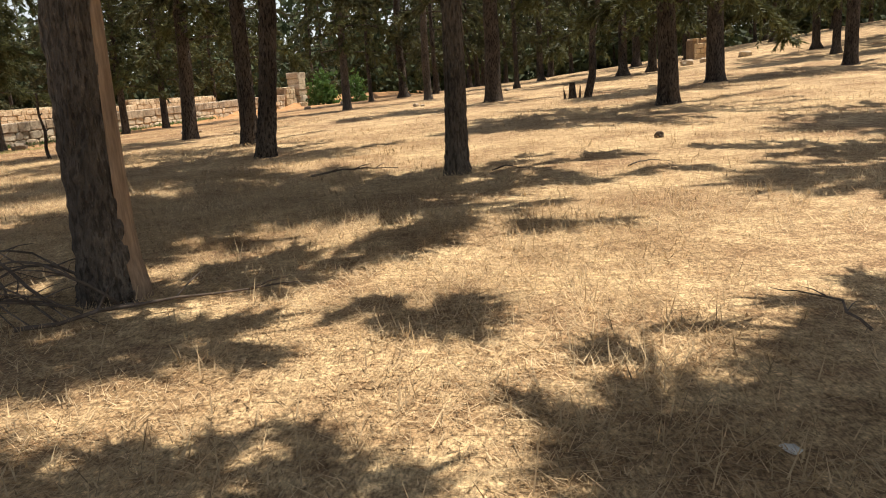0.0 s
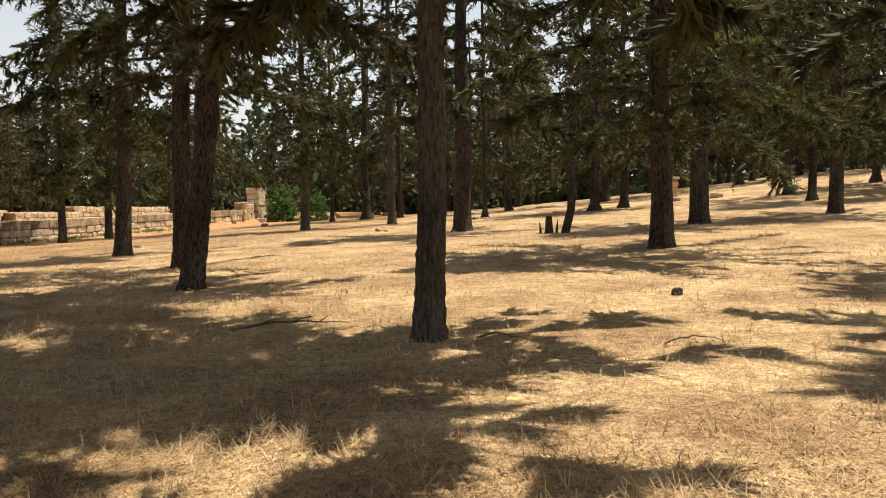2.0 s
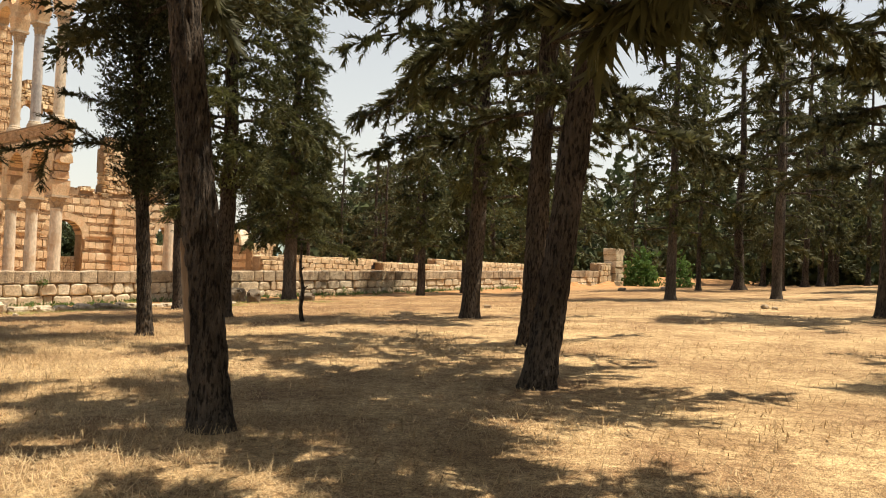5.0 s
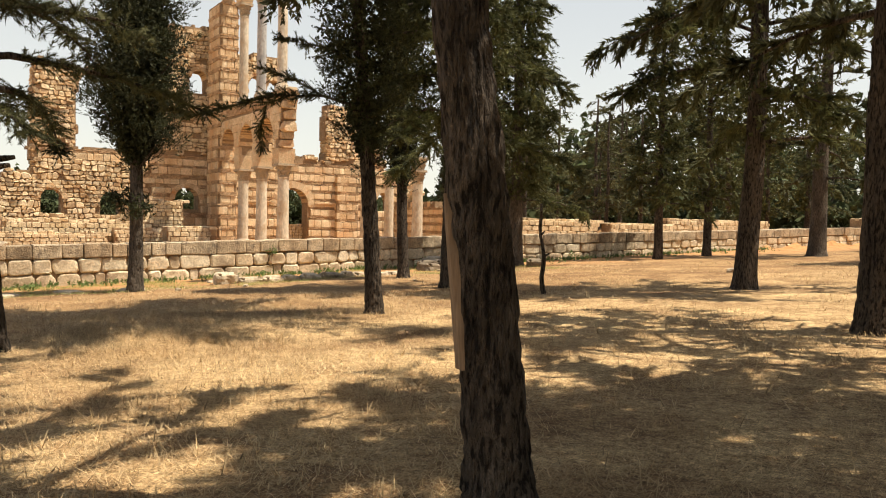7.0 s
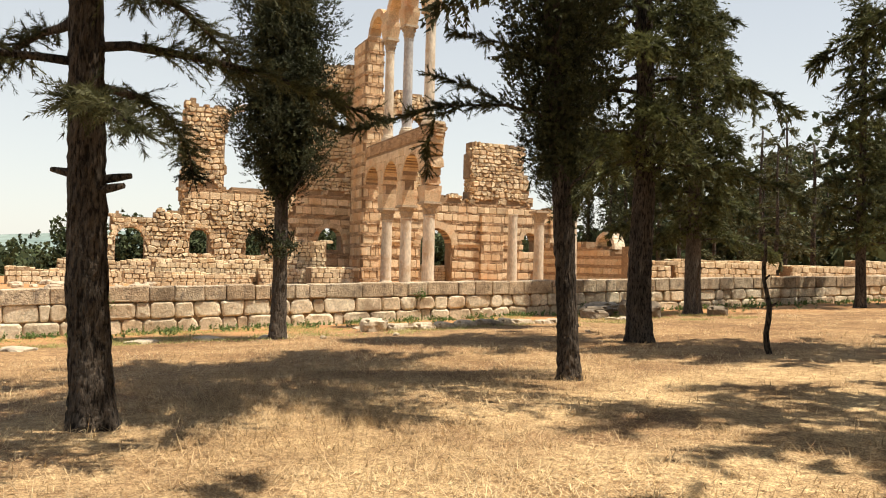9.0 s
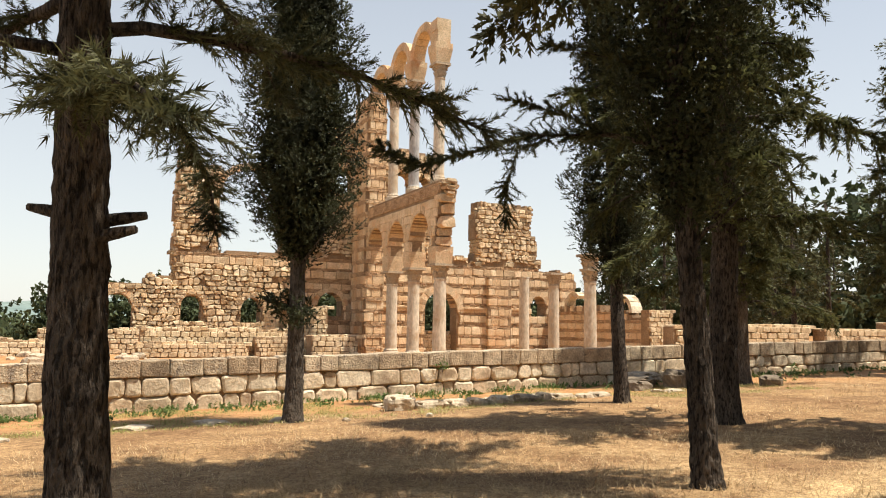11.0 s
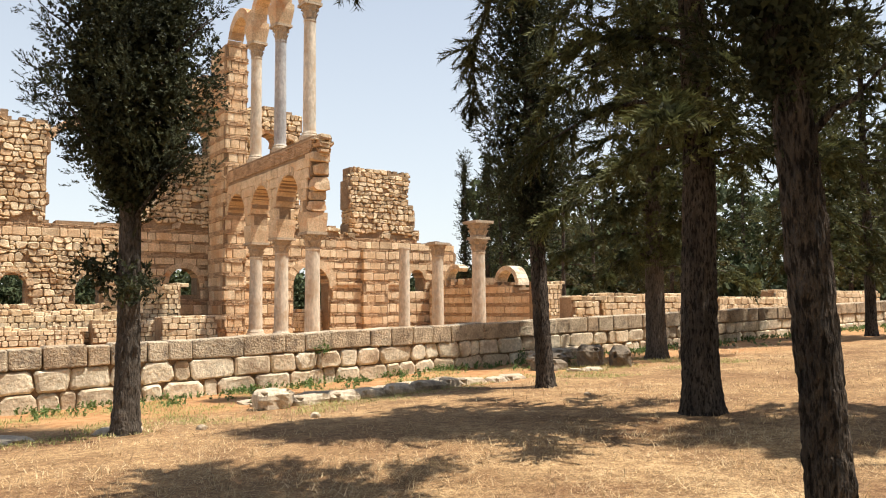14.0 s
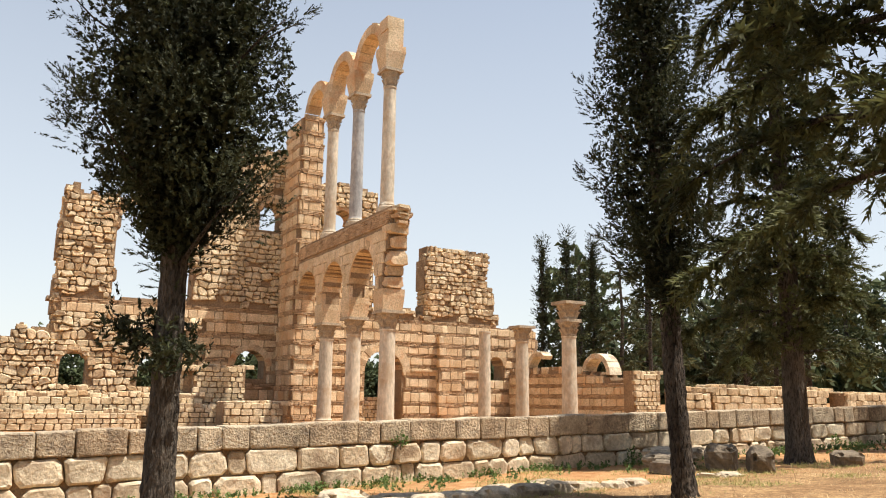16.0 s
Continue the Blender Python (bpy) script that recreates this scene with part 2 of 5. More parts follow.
def tube(points, radii, seg=7):
    v, f = [], []
    n = len(points)
    for k, (pt, r) in enumerate(zip(points, radii)):
        d = (Vector(points[min(k + 1, n - 1)]) - Vector(points[max(k - 1, 0)])).normalized()
        a = d.orthogonal().normalized()
        b = d.cross(a)
        for i in range(seg):
            t = 2 * math.pi * i / seg
            v.append(Vector(pt) + (a * math.cos(t) + b * math.sin(t)) * r)
    for k in range(n - 1):
        for i in range(seg):
            j = (i + 1) % seg
            f.append((k * seg + i, k * seg + j, (k + 1) * seg + j, (k + 1) * seg + i))
    f.append(tuple(range(seg))[::-1])
    f.append(tuple((n - 1) * seg + i for i in range(seg)))
    return v, f


def gather(bits):
    v, f = [], []
    for bv, bf in bits:
        o = len(v)
        v += [tuple(x) for x in bv]
        f += [tuple(i + o for i in face) for face in bf]
    return v, f


def box(x0, x1, y0, y1, z0, z1):
    v = [(x, y, z) for z in (z0, z1) for x, y in ((x0, y0), (x1, y0), (x1, y1), (x0, y1))]
    return v, [(3, 2, 1, 0), (4, 5, 6, 7), (0, 1, 5, 4), (1, 2, 6, 5), (2, 3, 7, 6), (3, 0, 4, 7)]


def poly_stone(ring, d, rng, proud=0.05, inset=0.84):
    """A weathered stone from its outline (y, z) about its middle: x is outward; its worn face leans a little its own way."""
    n = len(ring)
    size = max(abs(y) for y, z in ring) + max(abs(z) for y, z in ring)
    ty, tz = rng.uniform(-0.5, 0.5) * proud / size, rng.uniform(-0.5, 0.5) * proud / size
    v = [(-d, y, z) for y, z in ring] + [(0, y, z) for y, z in ring]
    mid = (1 + inset) / 2 + 0.03
    if inset < 0.9:
        v += [(proud * 0.62 + ty * y + tz * z, y * mid, z * mid) for y, z in ring]
    v += [(proud * rng.uniform(0.85, 1.15) + ty * y + tz * z, y * inset, z * inset) for y, z in ring]
    f = [(k + a, k + (a + 1) % n, k + n + (a + 1) % n, k + n + a) for k in range(0, len(v) - n, n) for a in range(n)]
    f.append(tuple(range(len(v) - n, len(v))))
    return v, f


def stone(w, h, d, rng, proud=0.05, cut=0.18, wob=0.05):
    """A squared stone on a wall's face: x is outward, y along, z up; its back lies at x = -d."""
    c, k = min(w, h) * cut, min(w, h) * wob
    ring = [(sy * w / 2 + oy + rng.uniform(-k, k), sz * h / 2 + oz + rng.uniform(-k, k))
            for sy, sz, oy, oz in ((-1, -1, c, 0), (1, -1, -c, 0), (1, -1, 0, c), (1, 1, 0, -c), (1, 1, -c, 0), (-1, 1, c, 0), (-1, 1, 0, -c), (-1, -1, 0, c))]
    return poly_stone(ring, d, rng, proud, 0.88 if h > 0.12 else 0.92)


def fitted_stone(qa, qb, low, high, d, rng, proud, joint, slant=0.0):
    """A rubble stone between two bed lines low(q) and high(q); returns its middle and its mesh."""
    sa, sb = rng.uniform(-slant, slant), rng.uniform(-slant, slant)
    la, lb, ha, hb = qa + sa, qb + sb, qa - sa, qb - sb
    c = min(qb - qa, high(qa) - low(qa)) * rng.uniform(0.10, 0.24)
    g = joint / 2
    mq = (qa + qb) / 2 + rng.uniform(-0.1, 0.1) * (qb - qa)
    pts = [(la + c, low(la) + g), (mq, low(mq) + g), (lb - c, low(lb) + g), (lb - g, low(lb) + c + g), ((lb + hb) / 2 - g * rng.uniform(0.2, 1.4), (low(lb) + high(hb)) / 2),
           (hb - g, high(hb) - c - g), (hb - c, high(hb) - g), (mq, high(mq) - g * rng.uniform(0.3, 2)), (ha + c, high(ha) - g), (ha + g, high(ha) - c - g),
           ((la + ha) / 2 + g * rng.uniform(0.2, 1.4), (low(la) + high(ha)) / 2), (la + g, low(la) + c + g)]
    my, mz = sum(p[0] for p in pts) / 12, sum(p[1] for p in pts) / 12
    return my, mz, poly_stone([(y - my, z - mz) for y, z in pts], d, rng, proud, rng.uniform(0.74, 0.86))


def shifted(bit, x, y, z, turn=0.0):
    c, s = math.cos(turn), math.sin(turn)
    return [(x + a, y + b * c - d * s, z + b * s + d * c) for a, b, d in bit[0]], bit[1]


# ---- the ground ----
PLAN = pose(-25.9, 27.1, 0, 0, 0, -20)       # the terrace wall: x is outward, y along it
PALACE = pose(-33.588, 37.670, 0, 0, 0, -20)  # the palace: x is towards the wood, y along its facade
PLAN_INV = PLAN.inverted()
COEF = (0.3384, 0.3932, 0.4344, -0.2456, 0.5058, 0.0023, 0.0133, 0.3022, -0.1101, -0.0081)


def smooth(a, b, x):
    t = min(1.0, max(0.0, (x - a) / (b - a)))
    return t * t * (3 - 2 * t)


def wall_top(s):
    return 0.76 + 0.0265 * s


def meadow(x, y):
    x, y = max(-34.0, min(34.0, x)) / 20, (max(-4.0, min(66.0, y)) - 20) / 20
    c = COEF
    return (c[0] + c[1] * x + c[2] * y + c[3] * x * x + c[4] * x * y + c[5] * y * y
            + c[6] * x ** 3 + c[7] * x * x * y + c[8] * x * y * y + c[9] * y ** 3)


def ground(x, y):
    w = PLAN_INV @ Vector((x, y, 0))
    inside = smooth(-0.15, -0.55, w.x)
    far = max(0.0, math.hypot(x + 10, y - 30) - 70)
    z = meadow(x, y)
    if inside:
        s = max(-25.0, min(44.0, w.y))
        near_edge = 0.8 + 5.0 * smooth(11.5, 14.5, s)
        court = smooth(near_edge, near_edge + 2.2, -w.x) * (1 - smooth(21, 25, s))
        z = z * (1 - inside) + ((wall_top(s) - 0.32 - 0.012 * max(0, -w.x - 2)) * (1 - court) + 0.08 * court) * inside
    z *= math.exp(-far / 90)
    if w.x < 0:
        z -= min(4.0, max(0.0, -w.x - 30) * 0.03)
    return z + 0.035 * noise.noise((x * 0.6, y * 0.6, 0)) + 0.012 * noise.noise((x * 2.7, y * 2.7, 3))


def axis(lo, hi, step, reach):
    a = list(np.arange(lo, hi + 0.01, step))
    out, d = [], step
    x = hi
    while x < reach:
        d *= 1.25
        x += d
        out.append(x)
    low, d, x = [], step, lo
    while x > -reach:
        d *= 1.25
        x -= d
        low.append(x)
    return low[::-1] + a + out


gx, gy = axis(-32, 22, 0.3, 2600), axis(-2, 48, 0.3, 2600)
gv = [(x, y, ground(x, y)) for y in gy for x in gx]
nx = len(gx)
gf = [(j * nx + i, j * nx + i + 1, (j + 1) * nx + i + 1, (j + 1) * nx + i) for j in range(len(gy) - 1) for i in range(nx - 1)]
tagged(new("ground", mesh_of("ground", gv, gf, M["straw_ground"], True)), "dry straw-coloured meadow floor under the trees, dotted with shade", "ground", kind="structure")


# ---- terrace wall ----
def wall_base(s):
    w = PLAN @ Vector((0.25, s, 0))
    return ground(w.x, w.y) - 0.12


S0, S1 = -14.0, 41.0
rng = random.Random(5)
terrace = thing("wall_terrace", PLAN, "long low wall of pale limestone blocks with a grey coping course", "wall", kind="structure")
cv, cf = [], []
step = 1.0
ss = list(np.arange(S0, S1 + 0.01, step))
for s in ss:
    cv += [(-0.6, s, wall_base(s) - 0.3), (-0.06, s, wall_base(s) - 0.3), (-0.06, s, wall_top(s) - 0.06), (-0.6, s, wall_top(s) - 0.06)]
for k in range(len(ss) - 1):
    for i in range(4):
        j = (i + 1) % 4
        cf.append((k * 4 + i, k * 4 + j, k * 4 + 4 + j, k * 4 + 4 + i))
cf += [(0, 1, 2, 3), tuple(len(cv) - 4 + i for i in (3, 2, 1, 0))]
child("core", mesh_of("terrace_core", cv, cf, M["mortar"]), terrace)
s = S0
while s < S1:
    w = rng.uniform(0.42, 0.75) if rng.random() < 0.6 else rng.uniform(0.75, 1.35)
    v, f = stone(w - 0.014, 0.44 * rng.uniform(0.95, 1.02), 0.55, rng, 0.03, 0.07, 0.04)
    child("coping_block", mesh_of("coping_block", v, f, M["coping"]), terrace, m=pose(0.03 + rng.uniform(-0.02, 0.02), s + w / 2, wall_top(s + w / 2) - 0.22 + rng.uniform(-0.012, 0.012), rng.uniform(0.8, 2.0), 0, 0))
    s += w


def bed(k):
    """Bed line k of the blocks under the coping, counted downwards."""
    def line(q):
        q = max(S0, min(S1, q))
        room = wall_top(q) - 0.44 - (wall_base(q) + 0.02)
        n = 3 if room > 1.05 else 2
        share = min(1.0, k / n) if n == 2 else (0, 0.36, 0.7, 1.0)[k]
        return wall_top(q) - 0.445 - room * share + (0.035 * noise.noise((q * 1.3, k * 5.1, 2)) if k else 0) - (0.1 if k == n else 0)
    return line


for course in range(3):
    s = S0 + rng.random() * 0.4
    low, high = bed(course + 1), bed(course)
    while s < S1:
        w = rng.uniform(0.26, 0.5) if rng.random() < 0.45 else rng.uniform(0.5, 1.0)
        if high(s) - low(s) > 0.16 and high(s + w) - low(s + w) > 0.16:
            my, mz, (v, f) = fitted_stone(s, s + w, low, high, 0.3, rng, rng.uniform(0.03, 0.065), 0.022, 0.03)
            child("stone_block", mesh_of("stone_block", v, f, M["block"]), terrace, m=pose(rng.uniform(-0.035, 0.025), my, mz, 0, 0, rng.uniform(-1.5, 1.5)))
        s += w


# ---- masonry of the palace ----
def in_arch(q, z, o):
    """Whether (q, z) lies in an arched opening o = (left, right, sill, spring)."""
    a, b, sill, spring = o[:4]
    if not a < q < b or z < sill:
        return False
    r = (b - a) / 2
    return z < spring or (q - (a + b) / 2) ** 2 + (z - spring) ** 2 < r * r


def core_of(name, parent, inside, q0, q1, z0, z1, back, front, mat, along=False, cell=0.14):
    """The body of a wall: rows of runs of cells that lie inside its outline. along: the wall runs along x."""
    bits = []
    z = z0
    while z < z1:
        run = None
        q = q0
        while q < q1 + cell:
            hit = q < q1 and inside(q + cell / 2, z + cell / 2)
            if hit and run is None:
                run = q
            if not hit and run is not None:
                bits.append(box(run, q, back, front, z, z + cell) if along else box(back, front, run, q, z, z + cell))
                run = None
            q += cell
        z += cell
    v, f = gather(bits)
    return child(name, mesh_of(name, v, f, mat), parent)


def courses(parent, inside, q0, q1, z0, z1, face, rng, h=(0.2, 0.3), w=(0.22, 0.5), mat="limestone", proud=0.05, name="stone",
            keep=None, cut=0.2, wob=0.07, along=0, depth=0.15, joint=0.025, rough=0.0):
    """Stones laid in rows on a wall's face. keep(q, z): these become pieces of their own, the rest one joined part.
    along: 0 faces +x; 1 faces -y; -1 faces +y. rough: how far the beds of rubble waver."""
    def turned(bit):
        if along == 0:
            return [(face + a, b, d) for a, b, d in bit[0]], bit[1]
        return [(b, face - along * a, d) for a, b, d in bit[0]], [t[::-1] for t in bit[1]] if along == -1 else bit[1]

    def lay(qa, qb, low, high):
        c, zm, hh = (qa + qb) / 2, (low((qa + qb) / 2) + high((qa + qb) / 2)) / 2, high(qa) - low(qa)
        if not all(inside(c + k * (qb - qa) * 0.42, zm + j * hh * 0.3) for k in (-1, 0, 1) for j in (-1, 1)):
            if qb - qa > max(0.2, w[0] * 0.8):
                lay(qa, c, low, high)
                lay(c, qb, low, high)
            return
        if rough > 0.2:
            my, mz, bit = fitted_stone(qa, qb, low, high, depth, rng, proud * rng.uniform(0.4, 1.5), joint, 0.04)
        else:
            my, mz, bit = c, zm, stone(qb - qa - joint, hh - joint * 0.7, depth, rng, proud * rng.uniform(0.7, 1.2), cut, wob)
        if keep and made[0] < 300 and keep(c, zm):
            child(name, mesh_of(name, *turned(bit), M[mat]), parent, m=pose(0, my, mz) if along == 0 else pose(my, 0, mz))
            made[0] += 1
        else:
            rest.append(turned(shifted(bit, rng.uniform(-0.015, 0.015), my, mz, rng.uniform(-0.02, 0.02) if rough else 0.0)))

    rest, made = [], [0]
    z, row = z0, 0
    while z < z1:
        hh = rng.uniform(*h)
        amp = 0.45 * hh if rough > 0.2 else 0.0
        tag = z0 * 3.1 + face
        low = lambda q, z=z, row=row, amp=amp: z + amp * noise.noise((q * 1.6, row * 3.7, tag)) + amp * 0.4 * noise.noise((q * 4.5, row * 2.3, tag))
        high = lambda q, z=z + hh, row=row + 1, amp=amp: z + amp * noise.noise((q * 1.6, row * 3.7, tag)) + amp * 0.4 * noise.noise((q * 4.5, row * 2.3, tag))
        q = q0 - rng.random() * w[0]
        while q < q1:
            ww = rng.uniform(*w)
            if rough > 0.2 and rng.random() < 0.022:
                pass
            elif rough > 0.2 and hh > 0.26 and ww < 0.36 and rng.random() < 0.4:
                half = lambda qq, lo=low, hi=high: (lo(qq) + hi(qq)) / 2
                lay(q, q + ww, low, half)
                lay(q, q + ww, half, high)
            else:
                lay(q, q + ww, low, high)
            q += ww
        z += hh
        row += 1
    if rest:
        v, f = gather(rest)
        tagged(child(name + "_courses", mesh_of(name + "_courses", v, f, M[mat]), parent), kind="stuff")


def voussoirs(parent, o, face, depth, rng, width=0.32, n=11, mat="arch_stone", along=0, start=0.0, end=math.pi, front=0.04):
    """Wedge stones round an arched opening."""
    a, b, sill, spring = o[:4]
    c, r = (a + b) / 2, (b - a) / 2
    for k in range(n):
        t0, t1 = start + (end - start) * (k + 0.03) / n, start + (end - start) * (k + 0.97) / n
        w = width * rng.uniform(0.92, 1.08)
        ring = [(c + rr * math.cos(t), spring + rr * math.sin(t)) for rr, t in ((r, t0), (r + w, t0), (r + w, (t0 + t1) / 2), (r + w, t1), (r, t1), (r, (t0 + t1) / 2))]
        fx = front * rng.uniform(0.7, 1.3)
        if along:
            v = [(y, face - depth / 2 - fx, z) for y, z in ring] + [(y, face + depth / 2 + fx, z) for y, z in ring]
        else:
            v = [(face + fx, y, z) for y, z in ring] + [(face - depth, y, z) for y, z in ring]
        f = [(0, 1, 2, 3, 4, 5), (11, 10, 9, 8, 7, 6)] + [(i, i + 6, (i + 1) % 6 + 6, (i + 1) % 6) for i in range(6)]
        child("voussoir", mesh_of("voussoir", v, f, M[mat]), parent)


FACE = -9.29
FLOOR = 0.15
DOOR = (3.85, 5.87, -1.0, 2.55)
WINS = [(-9.27, -8.23, 1.7, 2.45), (-6.3, -5.28, 1.7, 2.42), (-2.35, -0.95, 2.1, 2.62), (10.8, 11.7, 2.2, 3.05), (-12.9, -11.5, -1.0, 2.25)]
HIGH = [(-1.5, -0.6, 8.85, 9.65), (1.95, 2.95, 8.3, 9.7), (3.1, 4.0, 8.3, 9.6)]


def facade_top(q):
    rag = 0.28 * noise.noise((q * 2.3, 0.3, 0)) + 0.12 * noise.noise((q * 7, 1.3, 0))
    for end, top in ((-14.5, 1.6), (-13.2, 2.6), (-11.0, 3.6), (-9.75, 3.9), (-9.2, 9.9), (-7.55, 9.5), (-4.4, 5.25), (-3.6, 9.6), (-2.6, 11.5), (0.9, 12.6),
                     (4.25, 11.4), (7.03, 5.55), (10.75, 8.9), (11.1, 7.2), (11.5, 5.7), (13.9, 5.05)):
        if q < end:
            return top + (rag if not -7.55 < q < -4.4 else rag * 0.3)
    return -9.0


def facade_in(q, z):
    jag = q + 0.22 * noise.noise((z * 1.1, 4.2, 0)) + 0.10 * noise.noise((z * 4.1, 1.2, 0))
    return FLOOR - 0.6 < z < facade_top(jag) and not any(in_arch(q, z, o) for o in [DOOR, *WINS, *HIGH])


rng = random.Random(11)
palace = thing("wall_palace_facade", PALACE, "ruined palace facade of rubble and banded stone and brick courses", "wall", kind="structure")
core_of("core", palace, facade_in, -15, 14, FLOOR - 0.6, 13.2, FACE - 0.95, FACE - 0.06, M["mortar"])


def band_edge(z):
    """Where the banded masonry gives way to rubble; the topmost bands run on to the tower."""
    return (-9.5 if 4.62 < z < 5.2 else -3.9) + 0.5 * noise.noise((z * 1.5, 7, 0))


def banded(q, z):
    return facade_in(q, z) and q > band_edge(z) and z < 5.2


def rubble(q, z):
    return facade_in(q, z) and not (q > band_edge(z) and z < 5.2)


courses(palace, rubble, -15, 14, FLOOR - 0.3, 13.2, FACE, rng, (0.2, 0.34), (0.2, 0.5), proud=0.075, joint=0.03, rough=0.3, keep=lambda q, z: -4.5 < q < 0.5 and 5 < z < 9.2)
z = FLOOR - 0.2
k = 0
while z < 5.2:
    hs = rng.uniform(0.28, 0.46)
    courses(palace, lambda q, zz: banded(q, zz), -9.6, 13.9, z, z + hs - 0.01, FACE, rng, (hs, hs), (0.3, 0.8), "dressed", 0.028, "ashlar", cut=0.07, wob=0.035, joint=0.018, rough=0.06, keep=(lambda q, zz: 6 < q < 9) if k < 6 else None)
    z += hs
    for i in range((3, 3, 4, 2)[k % 4]):
        courses(palace, lambda q, zz: banded(q, zz), -9.6, 13.9, z, z + 0.05, FACE - 0.015 + rng.uniform(-0.012, 0.012), rng, (0.066, 0.066), (0.22, 0.42), "brick", 0.03, "brick", cut=0.15, wob=0.12, joint=0.02, rough=0.06)
        z += 0.066
    k += 1
for end, za, zb in ((-9.68, 4.0, 9.3), (7.08, 5.5, 8.6)):
    courses(palace, lambda p, zz: FACE - 0.93 < p < FACE - 0.02 and zz < zb, FACE - 0.95, FACE, za, zb, end, rng, (0.22, 0.34), (0.24, 0.5), proud=0.06, along=1, rough=0.3, joint=0.03)
voussoirs(palace, DOOR, FACE, 1.0, rng, 0.42, 13)
for o in WINS:
    voussoirs(palace, o, FACE, 1.0, rng, 0.28, 9)
for o in HIGH:
    voussoirs(palace, o, FACE, 1.0, rng, 0.24, 9)


# ---- columns ----
def capital_mesh(r, h, rng, seg=20, plate=1.55):
    bits = [lathe([(r * 0.98, 0), (r * 1.05, h * 0.04), (r * 0.98, h * 0.1), (r * 1.05, h * 0.3), (r * 1.2, h * 0.6), (r * 1.45, h * 0.82)], seg)]
    a = r * plate
    bits.append(box(-a, a, -a, a, h * 0.83, h))
    for ring, (z0, z1, out, n) in enumerate(((0.1, 0.42, 1.32, 8), (0.34, 0.68, 1.5, 8), (0.6, 0.86, 1.85, 4))):
        for i in range(n):
            t = 2 * math.pi * (i + 0.5 * (ring != 1)) / n
            ct, st, hw = math.cos(t), math.sin(t), r * 0.3
            prof = [(1.0, z0), (1.12, (z0 + z1) / 2), (out, z1), (out * 0.97, z1 - 0.07)]
            v = []
            for rr, zz in prof:
                for sgn in (-1, 1):
                    k = hw * sgn * (1 if zz < z1 - 0.01 or rr != prof[-1][0] else 0.6)
                    v.append((r * rr * ct - k * st, r * rr * st + k * ct, zz * h))
            v += [(x * 0.9, y * 0.9, zz - 0.01) for x, y, zz in v]
            f = [(0, 1, 3, 2), (2, 3, 5, 4), (4, 5, 7, 6), (8, 10, 11, 9), (10, 12, 13, 11), (0, 2, 10, 8), (1, 9, 11, 3), (2, 4, 12, 10), (3, 11, 13, 5)]
            bits.append((v, f))
    return gather(bits)


def column(name, p, q, z0, z1, r, mat, label, cap=0.0, impost=0.0, group="palace columns", base=True, flare=1.65):
    """A column with its base, shaft, capital and, over it, a flared impost block."""
    col = thing(name, PALACE @ pose(p, q, z0), label, "column", group)
    zb = 0.0
    if base:
        v, f = lathe([(r * 1.5, 0), (r * 1.5, 0.12), (r * 1.32, 0.13), (r * 1.36, 0.17), (r * 1.3, 0.22), (r * 1.14, 0.24), (r * 1.2, 0.28), (r * 1.12, 0.32)], 24)
        child("base", mesh_of("column_base", v, f, M["marble"], False), col)
        zb = 0.32
    h = z1 - z0 - cap - impost
    prof = [(r * 1.06, zb), (r, zb + 0.06)] + [(r * (1 - 0.10 * k / 8), zb + 0.06 + (h - zb - 0.14) * k / 8) for k in range(1, 9)] + [(r * 0.98, h - 0.05), (r * 0.98, h)]
    v, f = lathe(prof, 28)
    child("shaft", mesh_of("column_shaft", v, f, M[mat], False), col)
    if cap:
        v, f = capital_mesh(r * 0.93, cap, rng, plate=1.55 if flare > 1.4 else 1.25)
        child("capital", mesh_of("column_capital", [(x, y, z + h) for x, y, z in v], f, M["capital"]), col, "carved leafy stone capital")
    if impost and flare < 1.4:
        v, f = capital_mesh(r * 1.08, impost, rng, plate=1.45)
        child("capital", mesh_of("column_capital", [(x, y, z + h + cap) for x, y, z in v], f, M["capital"]), col, "weathered second tier of a carved capital")
    elif impost:
        a, b = r * min(1.25, flare * 0.9), r * flare
        z = h + cap
        v = [(sx * a, sy * a, z) for sx, sy in ((-1, -1), (1, -1), (1, 1), (-1, 1))] + [(sx * b, sy * b, z + impost * 0.72) for sx, sy in ((-1, -1), (1, -1), (1, 1), (-1, 1))] + [(sx * b, sy * b, z + impost) for sx, sy in ((-1, -1), (1, -1), (1, 1), (-1, 1))]
        f = [(0, 3, 2, 1), (8, 9, 10, 11)] + [(k + i, k + (i + 1) % 4, k + 4 + (i + 1) % 4, k + 4 + i) for k in (0, 4) for i in range(4)]
        child("impost", mesh_of("impost", v, f, M["arch_stone"]), col)
    return col


ROW = (-4.38, -1.6, 1.32)
for p in ROW:
    column("arcade_column", p, 0, FLOOR, 4.95, 0.29, "marble", "pale smooth marble column under the lower arcade", 0.62, 0.72, flare=1.42)
for p, mat in zip((-4.55, -1.85, 0.98), ("marble", "marble_grey", "marble")):
    column("gallery_column", p, 0, 7.72, 13.9, 0.25, mat, "slender marble column standing on the arcade wall", 0.65, 0.85)
column("free_column", -3.3, 6.8, FLOOR, 4.18, 0.27, "marble", "pale broken marble column without a capital")
column("free_column", -0.5, 6.8, FLOOR, 4.22, 0.27, "marble", "pale marble column with a carved capital", 0.6)
column("free_column", 2.5, 6.8, FLOOR, 4.9, 0.29, "marble", "pale marble column with a tall carved double capital", 0.62, 0.65, flare=1.35)

